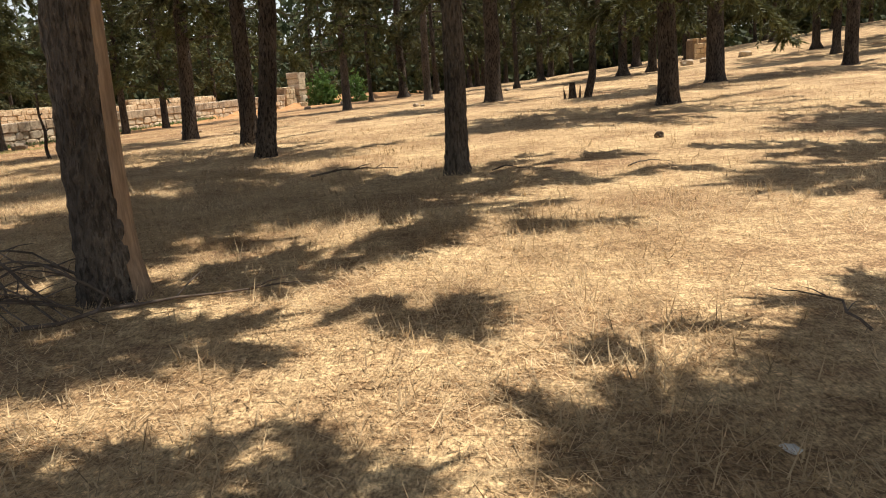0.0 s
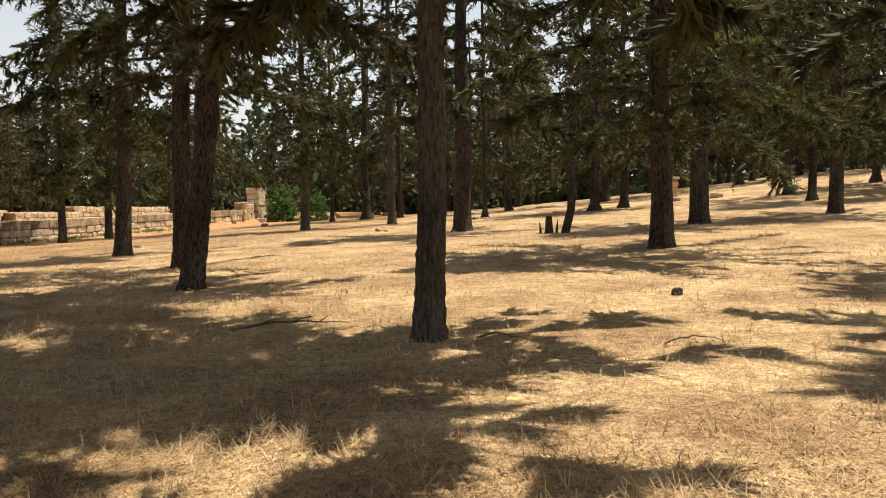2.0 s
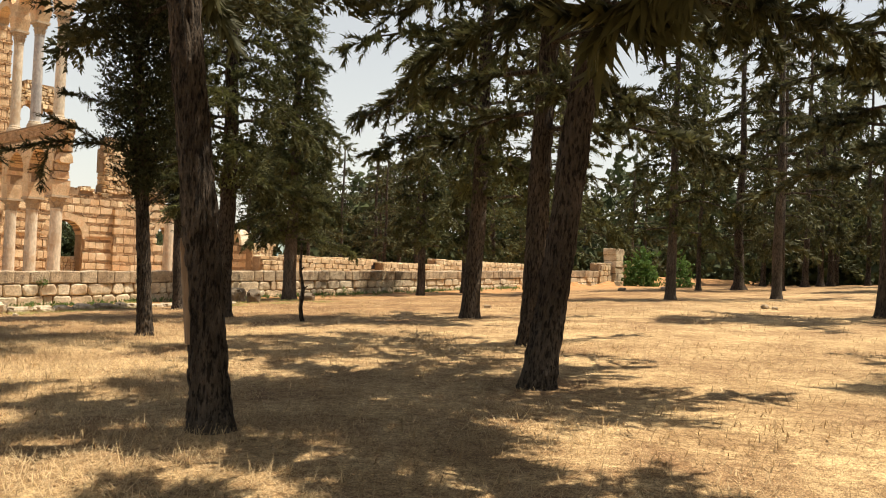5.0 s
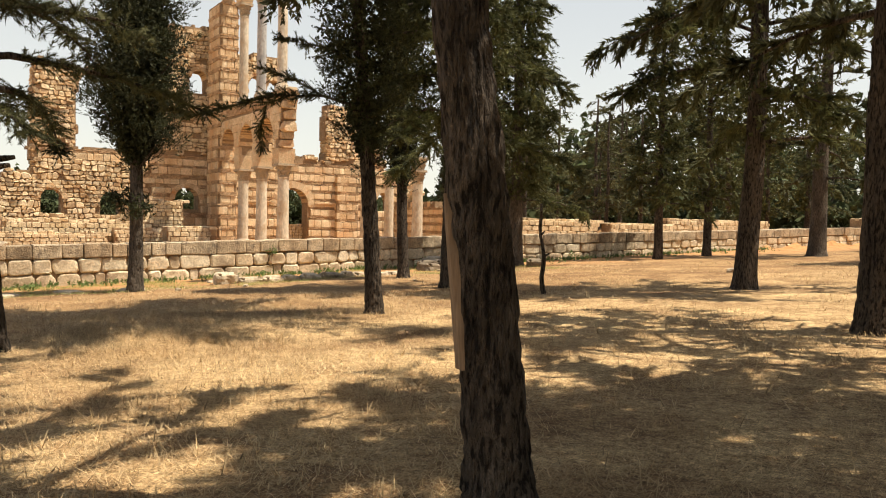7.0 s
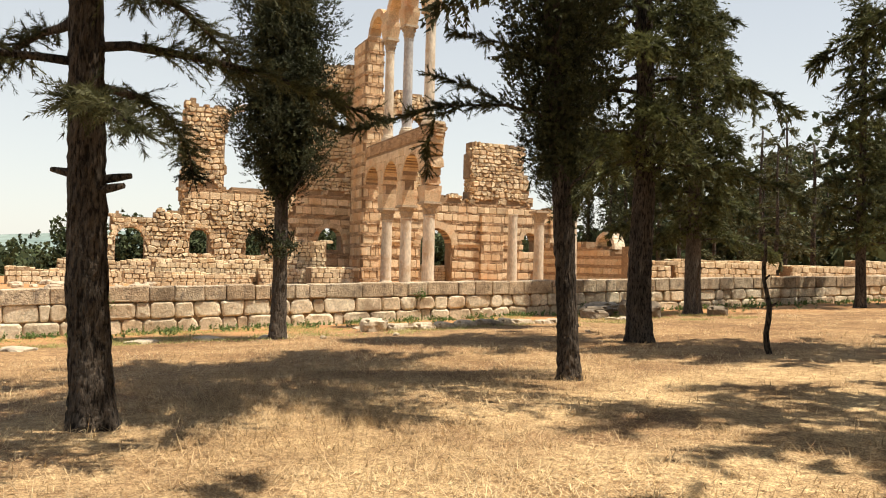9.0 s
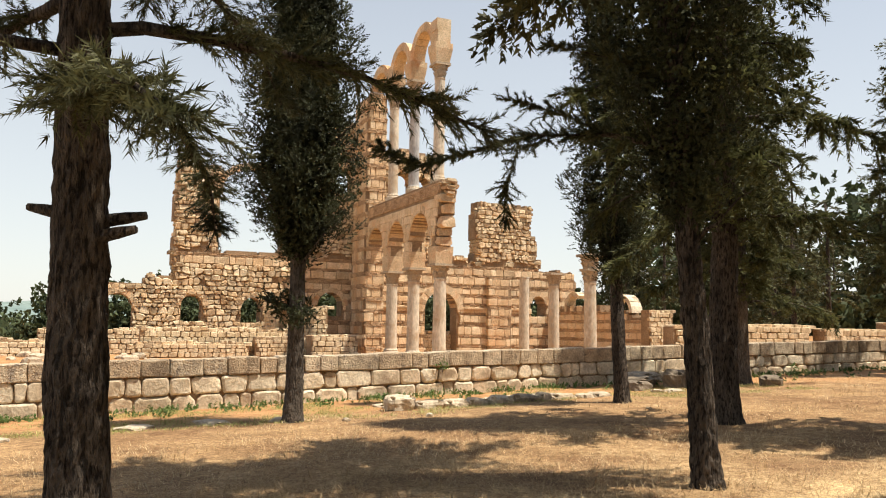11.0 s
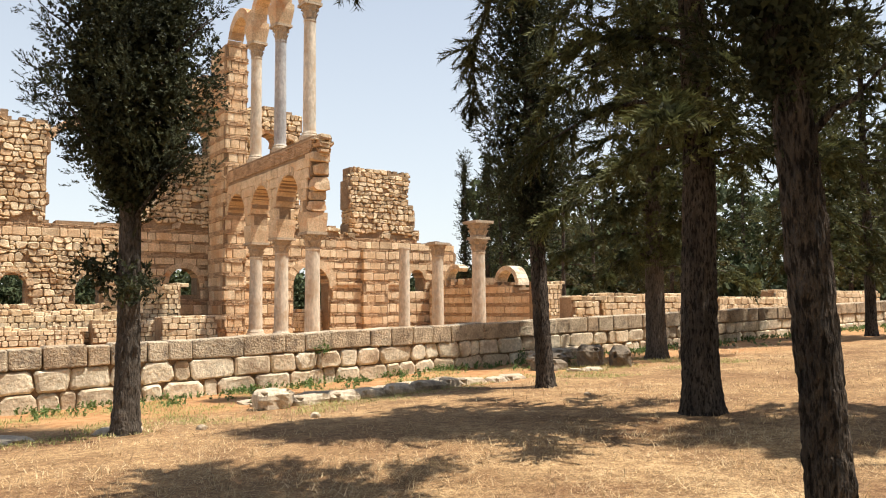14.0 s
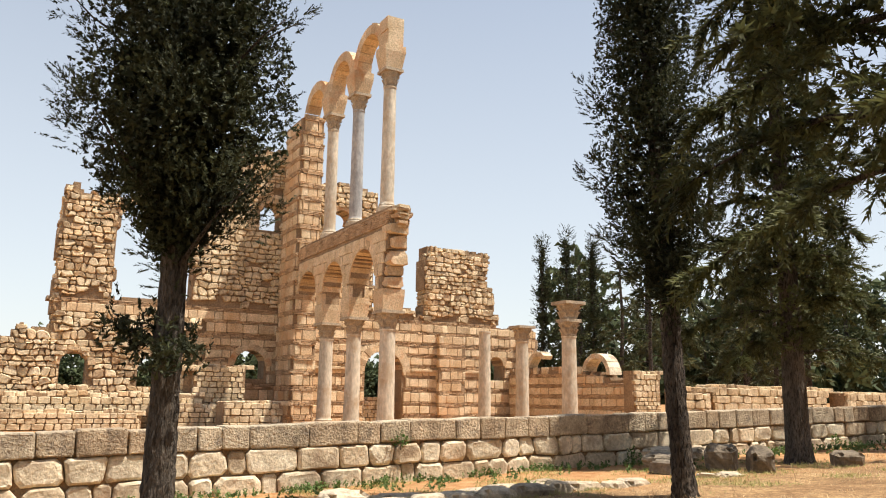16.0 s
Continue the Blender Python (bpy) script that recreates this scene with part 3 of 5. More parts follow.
# ---- the arcade wall ----
arcade = thing("wall_arcade", PALACE, "ruined two-storey arcade of dressed stone with open arches", "wall", kind="structure")
LOW = [(-7.05, -4.72, 0, 5.35), (-4.04, -1.92, 0, 5.45), (-1.28, 0.96, 0, 5.45)]


def arcade_in(p, z):
    if not 4.95 < z < 7.7 - 0.1 * noise.noise((p * 3, 0, 0)):
        return False
    edge = 1.55 + max(0.0, z - 5.2) * 0.24 + 0.12 * noise.noise((z * 4, 2, 0))
    return -7.2 < p < min(edge, 2.45) and not any(in_arch(p, z, o) for o in LOW)


core_of("core", arcade, arcade_in, -7.2, 2.8, 4.95, 7.7, -0.36, 0.36, M["mortar"], along=True, cell=0.12)
for side in (1, -1):
    courses(arcade, lambda p, z: arcade_in(p, z) and z < 7.1, -7.2, 2.8, 4.95, 7.1, -0.38 * side, rng, (0.36, 0.46), (0.4, 0.8), "dressed", 0.03, "ashlar", cut=0.08, wob=0.04, along=side, joint=0.018, keep=lambda p, z: side == 1)
    z = 7.12
    while z < 7.55:
        courses(arcade, arcade_in, -7.2, 2.8, z, z + 0.068, -0.40 * side, rng, (0.07, 0.07), (0.24, 0.4), "brick", 0.02, "brick", along=side, joint=0.012)
        z += 0.07
for o in LOW:
    voussoirs(arcade, o, 0, 0.74, rng, 0.31, 9, along=1, front=0.035)
z = 4.98
while z < 7.05:
    hh = rng.uniform(0.36, 0.58)
    v, f = stone(rng.uniform(0.62, 0.78), hh - 0.02, 0.5, rng, 0.12, 0.2, 0.12)
    child("end_block", mesh_of("end_block", v, f, M["arch_stone"]), arcade, m=pose(1.62 + max(0.0, z - 5.0) * 0.24 + rng.uniform(-0.05, 0.05), rng.uniform(-0.04, 0.04), z + hh / 2, 0, rng.uniform(-5, 5), rng.uniform(-6, 6)))
    z += hh
for k in range(16):
    v, f = stone(rng.uniform(0.25, 0.5), rng.uniform(0.06, 0.16), 0.3, rng, 0.07, 0.2, 0.14)
    child("end_stone", mesh_of("end_stone", v, f, M["brick" if k % 3 else "limestone"]), arcade, m=pose(2.22 + rng.uniform(-0.14, 0.1), rng.uniform(-0.2, 0.2), 7.06 + 0.68 * k / 16, 0, rng.uniform(-6, 6), rng.uniform(-20, 20)))
UP = [(-7.15, -4.95, 0, 13.5), (-4.15, -2.2, 0, 13.9), (-1.45, 0.6, 0, 13.9)]
for o in UP:
    voussoirs(arcade, o, 0, 0.56, rng, 0.4, 9, along=1, front=0.02)
for p in (-4.55, -1.85, 0.98):
    v, f = box(p - 0.4, p + 0.4, -0.3, 0.3, 13.9, 14.5)
    child("springer", mesh_of("springer", v, f, M["arch_stone"]), arcade)
v, f = box(0.62, 1.34, -0.33, 0.33, 14.505, 15.0)
child("springer", mesh_of("springer", v, f, M["arch_stone"]), arcade)


def pier_in(p, z):
    return -9.2 < p < -7.05 and z < 13.6


core_of("core", arcade, pier_in, -9.2, -7.05, FLOOR - 0.3, 13.6, -0.52, 0.52, M["mortar"], along=True, cell=0.15)
z, k = FLOOR - 0.2, 0
while z < 13.4:
    hs = rng.uniform(0.36, 0.46)
    n = 3
    for side in (1, -1):
        courses(arcade, pier_in, -9.1, -7.02, z, z + hs - 0.01, -0.54 * side, rng, (hs, hs), (0.4, 0.7), "dressed", 0.015, "ashlar", cut=0.06, wob=0.03, along=side)
        for i in range(n):
            courses(arcade, pier_in, -9.1, -7.02, z + hs + i * 0.07, z + hs + i * 0.07 + 0.065, -0.56 * side, rng, (0.07, 0.07), (0.24, 0.4), "brick", 0.02, "brick", along=side, joint=0.012)
    ins = lambda q, zz: abs(q) < 0.54
    courses(arcade, ins, -0.56, 0.56, z, z + hs - 0.01, -7.0, rng, (hs, hs), (0.34, 0.6), "dressed", 0.02, "ashlar", cut=0.06, wob=0.03)
    for i in range(n):
        courses(arcade, ins, -0.58, 0.58, z + hs + i * 0.07, z + hs + i * 0.07 + 0.065, -6.97, rng, (0.07, 0.07), (0.22, 0.36), "brick", 0.02, "brick", joint=0.012)
    z += hs + n * 0.07
    k += 1


# ---- trees ----
def sprays(rs, centers, axes, length, leaves, width, spread=0.9):
    """Feathery twigs: loose triangles set along an axis from each centre."""
    n = len(centers)
    c = np.repeat(centers, leaves, 0)
    a = np.repeat(axes, leaves, 0)
    ln = np.repeat(length, leaves)[:, None]
    u = rs.random((n * leaves, 1))
    side = rs.normal(size=(n * leaves, 3))
    side -= (side * a).sum(1, keepdims=True) * a
    side /= np.linalg.norm(side, axis=1, keepdims=True) + 1e-9
    base = c + a * ln * (u - 0.3)
    tip = base + (a * 0.75 + side * spread * 0.7) * ln * (0.40 - 0.18 * u)
    across = np.cross(a, side) + rs.normal(size=side.shape) * 0.3
    wv = across * width * ln
    return np.stack([base - wv, base + wv, tip], 1)


def unit(v):
    return v / (np.linalg.norm(v, axis=1, keepdims=True) + 1e-9)


def cypress_crown(seed, h, r, n, leaves=15, size=0.36, droop=0.0, shape=0.5, width=0.05, rise=0.16, core=0.55, fill=0.6, grain=1.0):
    """A dense crown of upright tufts with an uneven outline, closed inside by coarser twigs."""
    rs = np.random.RandomState(seed)
    per = 34 if fill > 1 else 14
    k = max(12, n // per)
    t = rs.random(k) ** 0.9
    prof = np.minimum(1, (t / rise) ** 0.8) * (1 - t) ** shape
    ang = rs.random(k) * 2 * np.pi
    lump = 0.84 + 0.2 * np.sin(ang * 3 + t * 17 + seed) * np.sin(t * 23 + ang * 2) + 0.06 * rs.normal(size=k)
    rr = r * prof * lump * np.sqrt(0.3 + 0.7 * rs.random(k))
    c = np.stack([rr * np.cos(ang), rr * np.sin(ang), t * h], 1)
    out = unit(np.stack([np.cos(ang) * 0.7, np.sin(ang) * 0.7, 0.8 - droop + 0 * ang], 1))
    c = np.repeat(c, per, 0)
    o = np.repeat(out, per, 0)
    m = len(c)
    along = rs.random((m, 1))
    tight = fill > 1
    ball = np.clip(rs.normal(size=(m, 3)), -1.5, 1.5) * (0.10 + 0.10 * (1 - along)) * size / 0.36
    c = c + o * (along - 0.3) * (0.6 if tight else 0.75) * size / 0.36 + ball * np.where(along > 0.6, 0.75, 1.0)
    a = unit(o + ball * (4.0 if tight else 2.2) + rs.normal(size=(m, 3)) * 0.25)
    leaf = sprays(rs, c, a, size * (0.5 if tight else 0.62) * (0.6 + 0.8 * rs.random(m)), leaves, width)
    layers = [leaf]
    for reach, share, coarse in ((core * 0.72, 0.55, grain * 2.0 * min(1.0, r / 1.9)), (core * 1.15, 0.85, grain)) if tight else ((core, 1.0, grain),):
        q = max(10, int(n * fill * share))
        t = rs.random(q) * 0.93
        prof = np.minimum(1, (t / rise) ** 0.8) * (1 - t) ** shape
        ang = rs.random(q) * 2 * np.pi
        rr = r * reach * prof * np.sqrt(rs.random(q))
        c = np.stack([rr * np.cos(ang), rr * np.sin(ang), t * h + 0.2], 1)
        layers.append(sprays(rs, c, unit(rs.normal(size=(q, 3))), (0.20 + 0.12 * rs.random(q)) * max(1.0, size / 0.36) * coarse, 7, 0.14))
    return np.concatenate(layers)


def limbs(seed, h, r, count, rise=0.15, low=1.0, droop=0.35, side=None):
    """Limb lines (lists of points) up a trunk of height h, long below and short above."""
    rg = random.Random(seed)
    out = []
    for k in range(count):
        t = (k + rg.random()) / count
        ln = r * (low * (1 - t) ** 0.7 + 0.12) * rg.uniform(0.65, 1.1)
        az = k * 2.4 + rg.uniform(-0.5, 0.5)
        if side is not None:
            az = side + 1.15 * math.sin(az)
        pts, n = [], 6
        for i in range(n + 1):
            u = i / n
            pts.append(Vector((math.cos(az + 0.25 * u) * ln * u, math.sin(az + 0.25 * u) * ln * u, t * h + ln * (rise * u - droop * u * u) + rg.uniform(-0.04, 0.04))))
        out.append(pts)
    return out


def limb_crown(seed, lines, per, leaves=14, size=0.4, hang=0.5, width=0.05, start=0.3):
    """Twigs hung along limb lines, with gaps between the limbs."""
    rs = np.random.RandomState(seed)
    cs, ax = [], []
    for pts in lines:
        n = len(pts) - 1
        ln = (pts[-1] - pts[0]).length
        m = max(4, int(per * ln))
        u = start + (1 - start) * rs.random(m)
        P = np.array([tuple(x) for x in pts])
        k = np.minimum((u * n).astype(int), n - 1)
        fr = (u * n - k)[:, None]
        c = P[k] * (1 - fr) + P[k + 1] * fr
        d = P[k + 1] - P[k]
        d = unit(d)
        sd = np.stack([-d[:, 1], d[:, 0], 0 * u], 1) * rs.normal(size=(m, 1)) * (0.22 * ln * (1.05 - u))[:, None]
        cs.append(c + sd + rs.normal(size=(m, 3)) * 0.09 - np.array([0, 0, 1]) * (np.abs(rs.normal(size=(m, 1))) * 0.18 * hang))
        ax.append(unit(d * 0.7 + sd * 0.8 + np.array([0, 0, -hang]) + rs.normal(size=(m, 3)) * 0.3))
    cs, ax = np.concatenate(cs), np.concatenate(ax)
    return sprays(rs, cs, ax, size * (0.6 + 0.8 * rs.random(len(cs))), leaves, width)


def needle_crown(seed, lines, per, twig=0.5, needle=0.08, half=0.01, steps=9, leaves=7, droop=0.25, start=0.2):
    """Side twigs set along limb lines, each one brushed with short needles; the gaps between them stay open."""
    rs = np.random.RandomState(seed)
    base, way, span = [], [], []
    for pts in lines:
        n = len(pts) - 1
        P = np.array([tuple(x) for x in pts])
        ln = np.linalg.norm(P[-1] - P[0])
        m = max(5, int(per * ln))
        u = start + (1 - start) * rs.random(m)
        k = np.minimum((u * n).astype(int), n - 1)
        d = unit(P[k + 1] - P[k])
        side = np.stack([-d[:, 1], d[:, 0], 0 * u], 1) * np.where(rs.random(m) < 0.5, -1.0, 1.0)[:, None]
        base.append(P[k] + (P[k + 1] - P[k]) * (u * n - k)[:, None])
        way.append(unit(d * 0.75 + side * (0.35 + 0.75 * rs.random((m, 1))) + np.array([0, 0, 0.05]) + rs.normal(size=(m, 3)) * 0.42))
        span.append(twig * (0.45 + 0.8 * rs.random(m)) * (1.15 - 0.5 * u))
    base, way, span = np.concatenate(base), np.concatenate(way), np.concatenate(span)
    v = np.tile(np.linspace(0.12, 1.0, steps), len(base))[:, None]
    ln = np.repeat(span, steps)[:, None]
    a = np.repeat(way, steps, 0)
    c = np.repeat(base, steps, 0) + a * ln * v + np.array([0, 0, -droop]) * ln * v * v
    a = unit(a + np.array([0, 0, -2 * droop]) * v)
    c, a = np.repeat(c, leaves, 0), np.repeat(a, leaves, 0)
    m = len(c)
    out = rs.normal(size=(m, 3))
    out = unit(out - (out * a).sum(1, keepdims=True) * a)
    c = c + a * rs.uniform(-0.5, 0.5, (m, 1)) * twig / steps
    tip = c + (a * 0.75 + out * 0.75) * needle * (0.6 + 0.8 * rs.random((m, 1)))
    w = np.cross(a, out) * half
    leaf = np.stack([c - w, c + w, tip], 1)
    end = base + way * span[:, None] + np.array([0, 0, -droop]) * span[:, None]
    thin = np.cross(way, rs.normal(size=way.shape)) * 0.006
    return np.concatenate([leaf, np.stack([base - thin, base + thin, end], 1)])


def trunk_mesh(name, d, h, lean, seed, mat, flare=1.28, seg=26, rings=40, top=0.35, waver=0.05, ridges=0.05, rough=0.0):
    """A tapered, fluted trunk with spreading roots. lean: metres sideways per metre of height."""
    rg = random.Random(seed)
    v, f = [], []
    ph = rg.random() * 9
    for k in range(rings + 1):
        t = (k / rings) ** 1.6
        z = t * h - (0.25 if k == 0 else 0)
        r = d / 2 * (1 - (1 - top) * t) * (1 + (flare - 1) * math.exp(-z / 0.22))
        cx = lean[0] * z + waver * math.sin(z * 0.7 + ph) * min(1, z / 2)
        cy = lean[1] * z + waver * math.cos(z * 0.6 + ph * 2) * min(1, z / 2)
        for i in range(seg):
            a = 2 * math.pi * i / seg
            rr = r * (1 + ridges * noise.noise((3.2 * math.cos(a) + ph, 3.2 * math.sin(a), z * 0.8)) * 1.6 + ridges * noise.noise((9 * math.cos(a), 9 * math.sin(a) + ph, z * 2.2))
                      + (flare - 1) * 0.22 * math.sin(a * 5 + ph) * math.exp(-z / 0.15))
            if rough:
                u, n1 = a * r, noise.noise((a * 5, z * 0.9, ph))
                cut = abs(noise.noise((u * 26 + n1, z * 5.5, ph + 3))) * 2.2
                rr += rough * (min(1.0, cut) - 0.6) + rough * 0.5 * noise.noise((u * 40, z * 22, ph))
            v.append((cx + rr * math.cos(a), cy + rr * math.sin(a), z))
    for k in range(rings):
        for i in range(seg):
            j = (i + 1) % seg
            f.append((k * seg + i, k * seg + j, (k + 1) * seg + j, (k + 1) * seg + i))
    f.append(tuple(rings * seg + i for i in range(seg)))
    return mesh_of(name, v, f, M[mat], True)


def branch_mesh(name, lines, thick, mat="bark", seg=5):
    bits = []
    for pts in lines:
        ln = (pts[-1] - pts[0]).length
        r = thick * (0.35 + 0.65 * min(1, ln / 2.5))
        bits.append(tube(pts, [r * (1 - 0.85 * i / (len(pts) - 1)) for i in range(len(pts))], seg))
    v, f = gather(bits)
    return mesh_of(name, v, f, M[mat], True)


def leaned(me_tris, lean, z0):
    out = me_tris.copy()
    out[:, :, 0] += lean[0] * (out[:, :, 2] + z0)
    out[:, :, 1] += lean[1] * (out[:, :, 2] + z0)
    out[:, :, 2] += z0
    return out


def tree(kind, x, y, d, h, base, r, lean=(0, 0), seed=0, label="", bark="bark", dens=1.0, size=1.0, group="trees of the wood", waver=0.05, shape=0.5, far=False, count=0, close=False):
    """A tree at (x, y): trunk of diameter d, crown from height base up to h, radius r. size: how coarse its twigs are."""
    ob = thing("cypress_tree" if kind == "cypress" else "conifer_tree", pose(x, y, ground(x, y)), label or "tall dark conifer with a bare rough trunk", "tree", group)
    child("trunk", trunk_mesh("trunk", d, h * 0.93, lean, seed, bark, waver=waver, **(dict(seg=10, rings=10) if far else dict(seg=52, rings=120, rough=0.022) if close else {})), ob)
    wide = 0.052
    if kind == "cypress":
        lines = limbs(seed, (h - base) * 0.8, r * 0.8, 8 if far else 26, 0.9, 1.0, 0.1)
        tris = cypress_crown(seed, h - base, r, int(4000 * dens), 15, 0.32 * size, width=0.05, shape=shape, rise=0.17, core=0.7, fill=1.6 if not far else 0.7, grain=0.55 if not far else 1.2)
        leaf = "cypress_leaf"
    elif kind == "bushy":
        lines = limbs(seed, (h - base) * 0.95, r, count or (24 if far else 46), 0.25, 1.0, 0.45)
        tris = np.concatenate([needle_crown(seed, lines, 9.5 * dens, 0.6, 0.125 * size, 0.021 * size, 7, 6, 0.3) if not far else limb_crown(seed, lines, 30 * dens, 14, 0.38 * size, 0.5, wide), cypress_crown(seed + 1, (h - base), r * 0.7, int(1500 * dens), 12, 0.38 * size, 0.7, 0.7, wide, core=0.9)])
        leaf = "conifer_leaf"
    else:
        lines = limbs(seed, (h - base) * 0.95, r, count or (22 if far else 34), 0.12, 1.0, 0.3)
        if size < 0.9:
            tris = needle_crown(seed, lines, 46 * dens, 0.36, 0.072 * size, 0.0055, 8, 6, 0.12)
        else:
            tris = needle_crown(seed, lines, 12 * dens, 0.6, 0.115 * size, 0.021 * size, 8, 6, 0.2) if not far else limb_crown(seed, lines, 40 * dens, 14, 0.36 * size, 0.35, wide)
        leaf = "pine_leaf"
    moved = [[Vector((p.x + lean[0] * (p.z + base), p.y + lean[1] * (p.z + base), p.z + base)) for p in pts[::2 if far else 1]] for pts in lines]
    tagged(child("limbwork", branch_mesh("limbwork", moved, 0.05 if kind != "pine" else 0.055, seg=3 if far else 5), ob), kind="stuff")
    tagged(child("crown", triangles("crown", leaned(tris, lean, base), M[leaf]), ob), kind="stuff")
    return ob


TREES = [
    # kind, x, y, diameter, height, crown base, crown radius, lean, bark, density, twig size, limbs
    ("pine", 0.28, 12.53, 0.28, 13, 3.9, 3.6, (0.035, 0.0), "bark_grey", 0.55, 2.6, 38),
    ("pine", -3.34, 17.95, 0.36, 14, 4.3, 3.5, (0.12, 0.02), "bark", 1.3, 1.2, 30),
    ("pine", -4.73, 22.5, 0.42, 15, 3.4, 4.0, (0.02, 0.02), "bark", 0.9, 1.25, 32),
    ("bushy", 5.69, 22.65, 0.50, 14, 2.2, 4.6, (0.0, 0.0), "bark", 1.2, 1.15, 0),
    ("pine", 1.99, 33.3, 0.62, 15, 3.6, 3.8, (0.01, 0), "bark", 0.7, 1.6, 0),
    ("bushy", 9.66, 31.2, 0.62, 15, 2.4, 4.0, (0.02, 0), "bark", 0.6, 1.6, 0),
    ("bushy", 15.5, 33.5, 0.50, 15, 2.4, 4.0, (0, 0), "bark", 0.6, 1.6, 0),
    ("bushy", -8.2, 28.8, 0.46, 17, 2.9, 4.2, (0.03, 0.0), "bark", 1.1, 1.25, 40),
    ("pine", -5.09, 14.42, 0.315, 13, 4.4, 3.4, (-0.09, -0.05), "bark", 0.35, 2.3, 30),
    ("pine", -2.04, 7.43, 0.36, 13, 4.2, 4.8, (-0.005, 0.02), "bark_grey", 0.7, 2.8, 44),
    ("pine", -12.9, 15.42, 0.38, 11, 2.7, 2.8, (-0.045, -0.045), "bark", 1.05, 0.78, 34),
    ("cypress", -21.52, 22.7, 0.36, 12, 3.0, 1.85, (0.0, 0.0), "bark_grey", 1.7, 0.88, 0),
    ("cypress", -11.88, 21.05, 0.27, 12, 2.3, 1.05, (-0.05, -0.045), "bark", 1.0, 0.8, 0),
    ("bushy", -14.5, 26.7, 0.50, 14, 3.3, 2.9, (0.0, 0.0), "bark", 1.55, 1.0, 0),
    ("cypress", -18.53, 29.75, 0.34, 14, 2.7, 1.45, (-0.05, 0.0), "bark", 1.35, 1.0, 0),
    ("bushy", -19.1, 37.0, 0.55, 13, 2.3, 2.4, (0.0, 0.0), "bark_grey", 1.9, 1.1, 0),
    ("bushy", -16.2, 43.7, 0.38, 11.5, 2.2, 1.9, (0.0, 0.0), "bark", 0.65, 1.35, 0),
    ("bushy", -15.3, 47.1, 0.38, 12, 2.4, 2.1, (0.0, 0.0), "bark", 0.5, 1.5, 0),
    ("bushy", -4.8, 43.5, 0.42, 14, 2.6, 2.6, (0.0, 0.0), "bark_grey", 0.4, 1.6, 0),
    ("pine", -10.9, 48.0, 0.7, 15, 3.2, 3.2, (0.02, 0.0), "bark_grey", 0.4, 1.6, 0),
    ("pine", -0.72, 45.3, 0.42, 15, 4.2, 2.8, (0.0, 0.0), "bark_grey", 0.35, 1.6, 0),
    # unseen trees added beside and behind the walk, only to shade it
    ("pine", 1.95, 4.9, 0.30, 10, 3.6, 1.9, (0.0, 0.0), "bark", 0.3, 2.3, 36),
    ("pine", 4.5, 6.7, 0.30, 10, 3.8, 1.15, (0.0, 0.0), "bark", 0.28, 2.3, 30),
    ("pine", 7.8, 12.6, 0.40, 12, 3.2, 3.2, (0.0, 0.0), "bark", 0.45, 2.0, 34),
    ("bushy", 10.4, 17.6, 0.40, 13, 2.8, 3.0, (0.0, 0.0), "bark", 0.4, 1.7, 34),
    ("pine", 2.6, 1.6, 0.36, 11, 3.6, 3.0, (0.0, 0.0), "bark", 0.45, 2.0, 34),
    ("pine", -0.9, -3.5, 0.36, 11, 3.6, 3.2, (0.0, 0.0), "bark", 0.45, 2.0, 30),
]
FAR = [(-2.75, 59.3, 0.7), (6.6, 57.0, 0.45), (9.7, 46.2, 0.45), (11.6, 47.7, 0.5), (4.1, 47.1, 0.25), (-4.8, 57.1, 0.3), (-0.45, 57.4, 0.3), (19.0, 42.1, 0.42), (20.7, 48.0, 0.42), (24.3, 42.5, 0.45)]
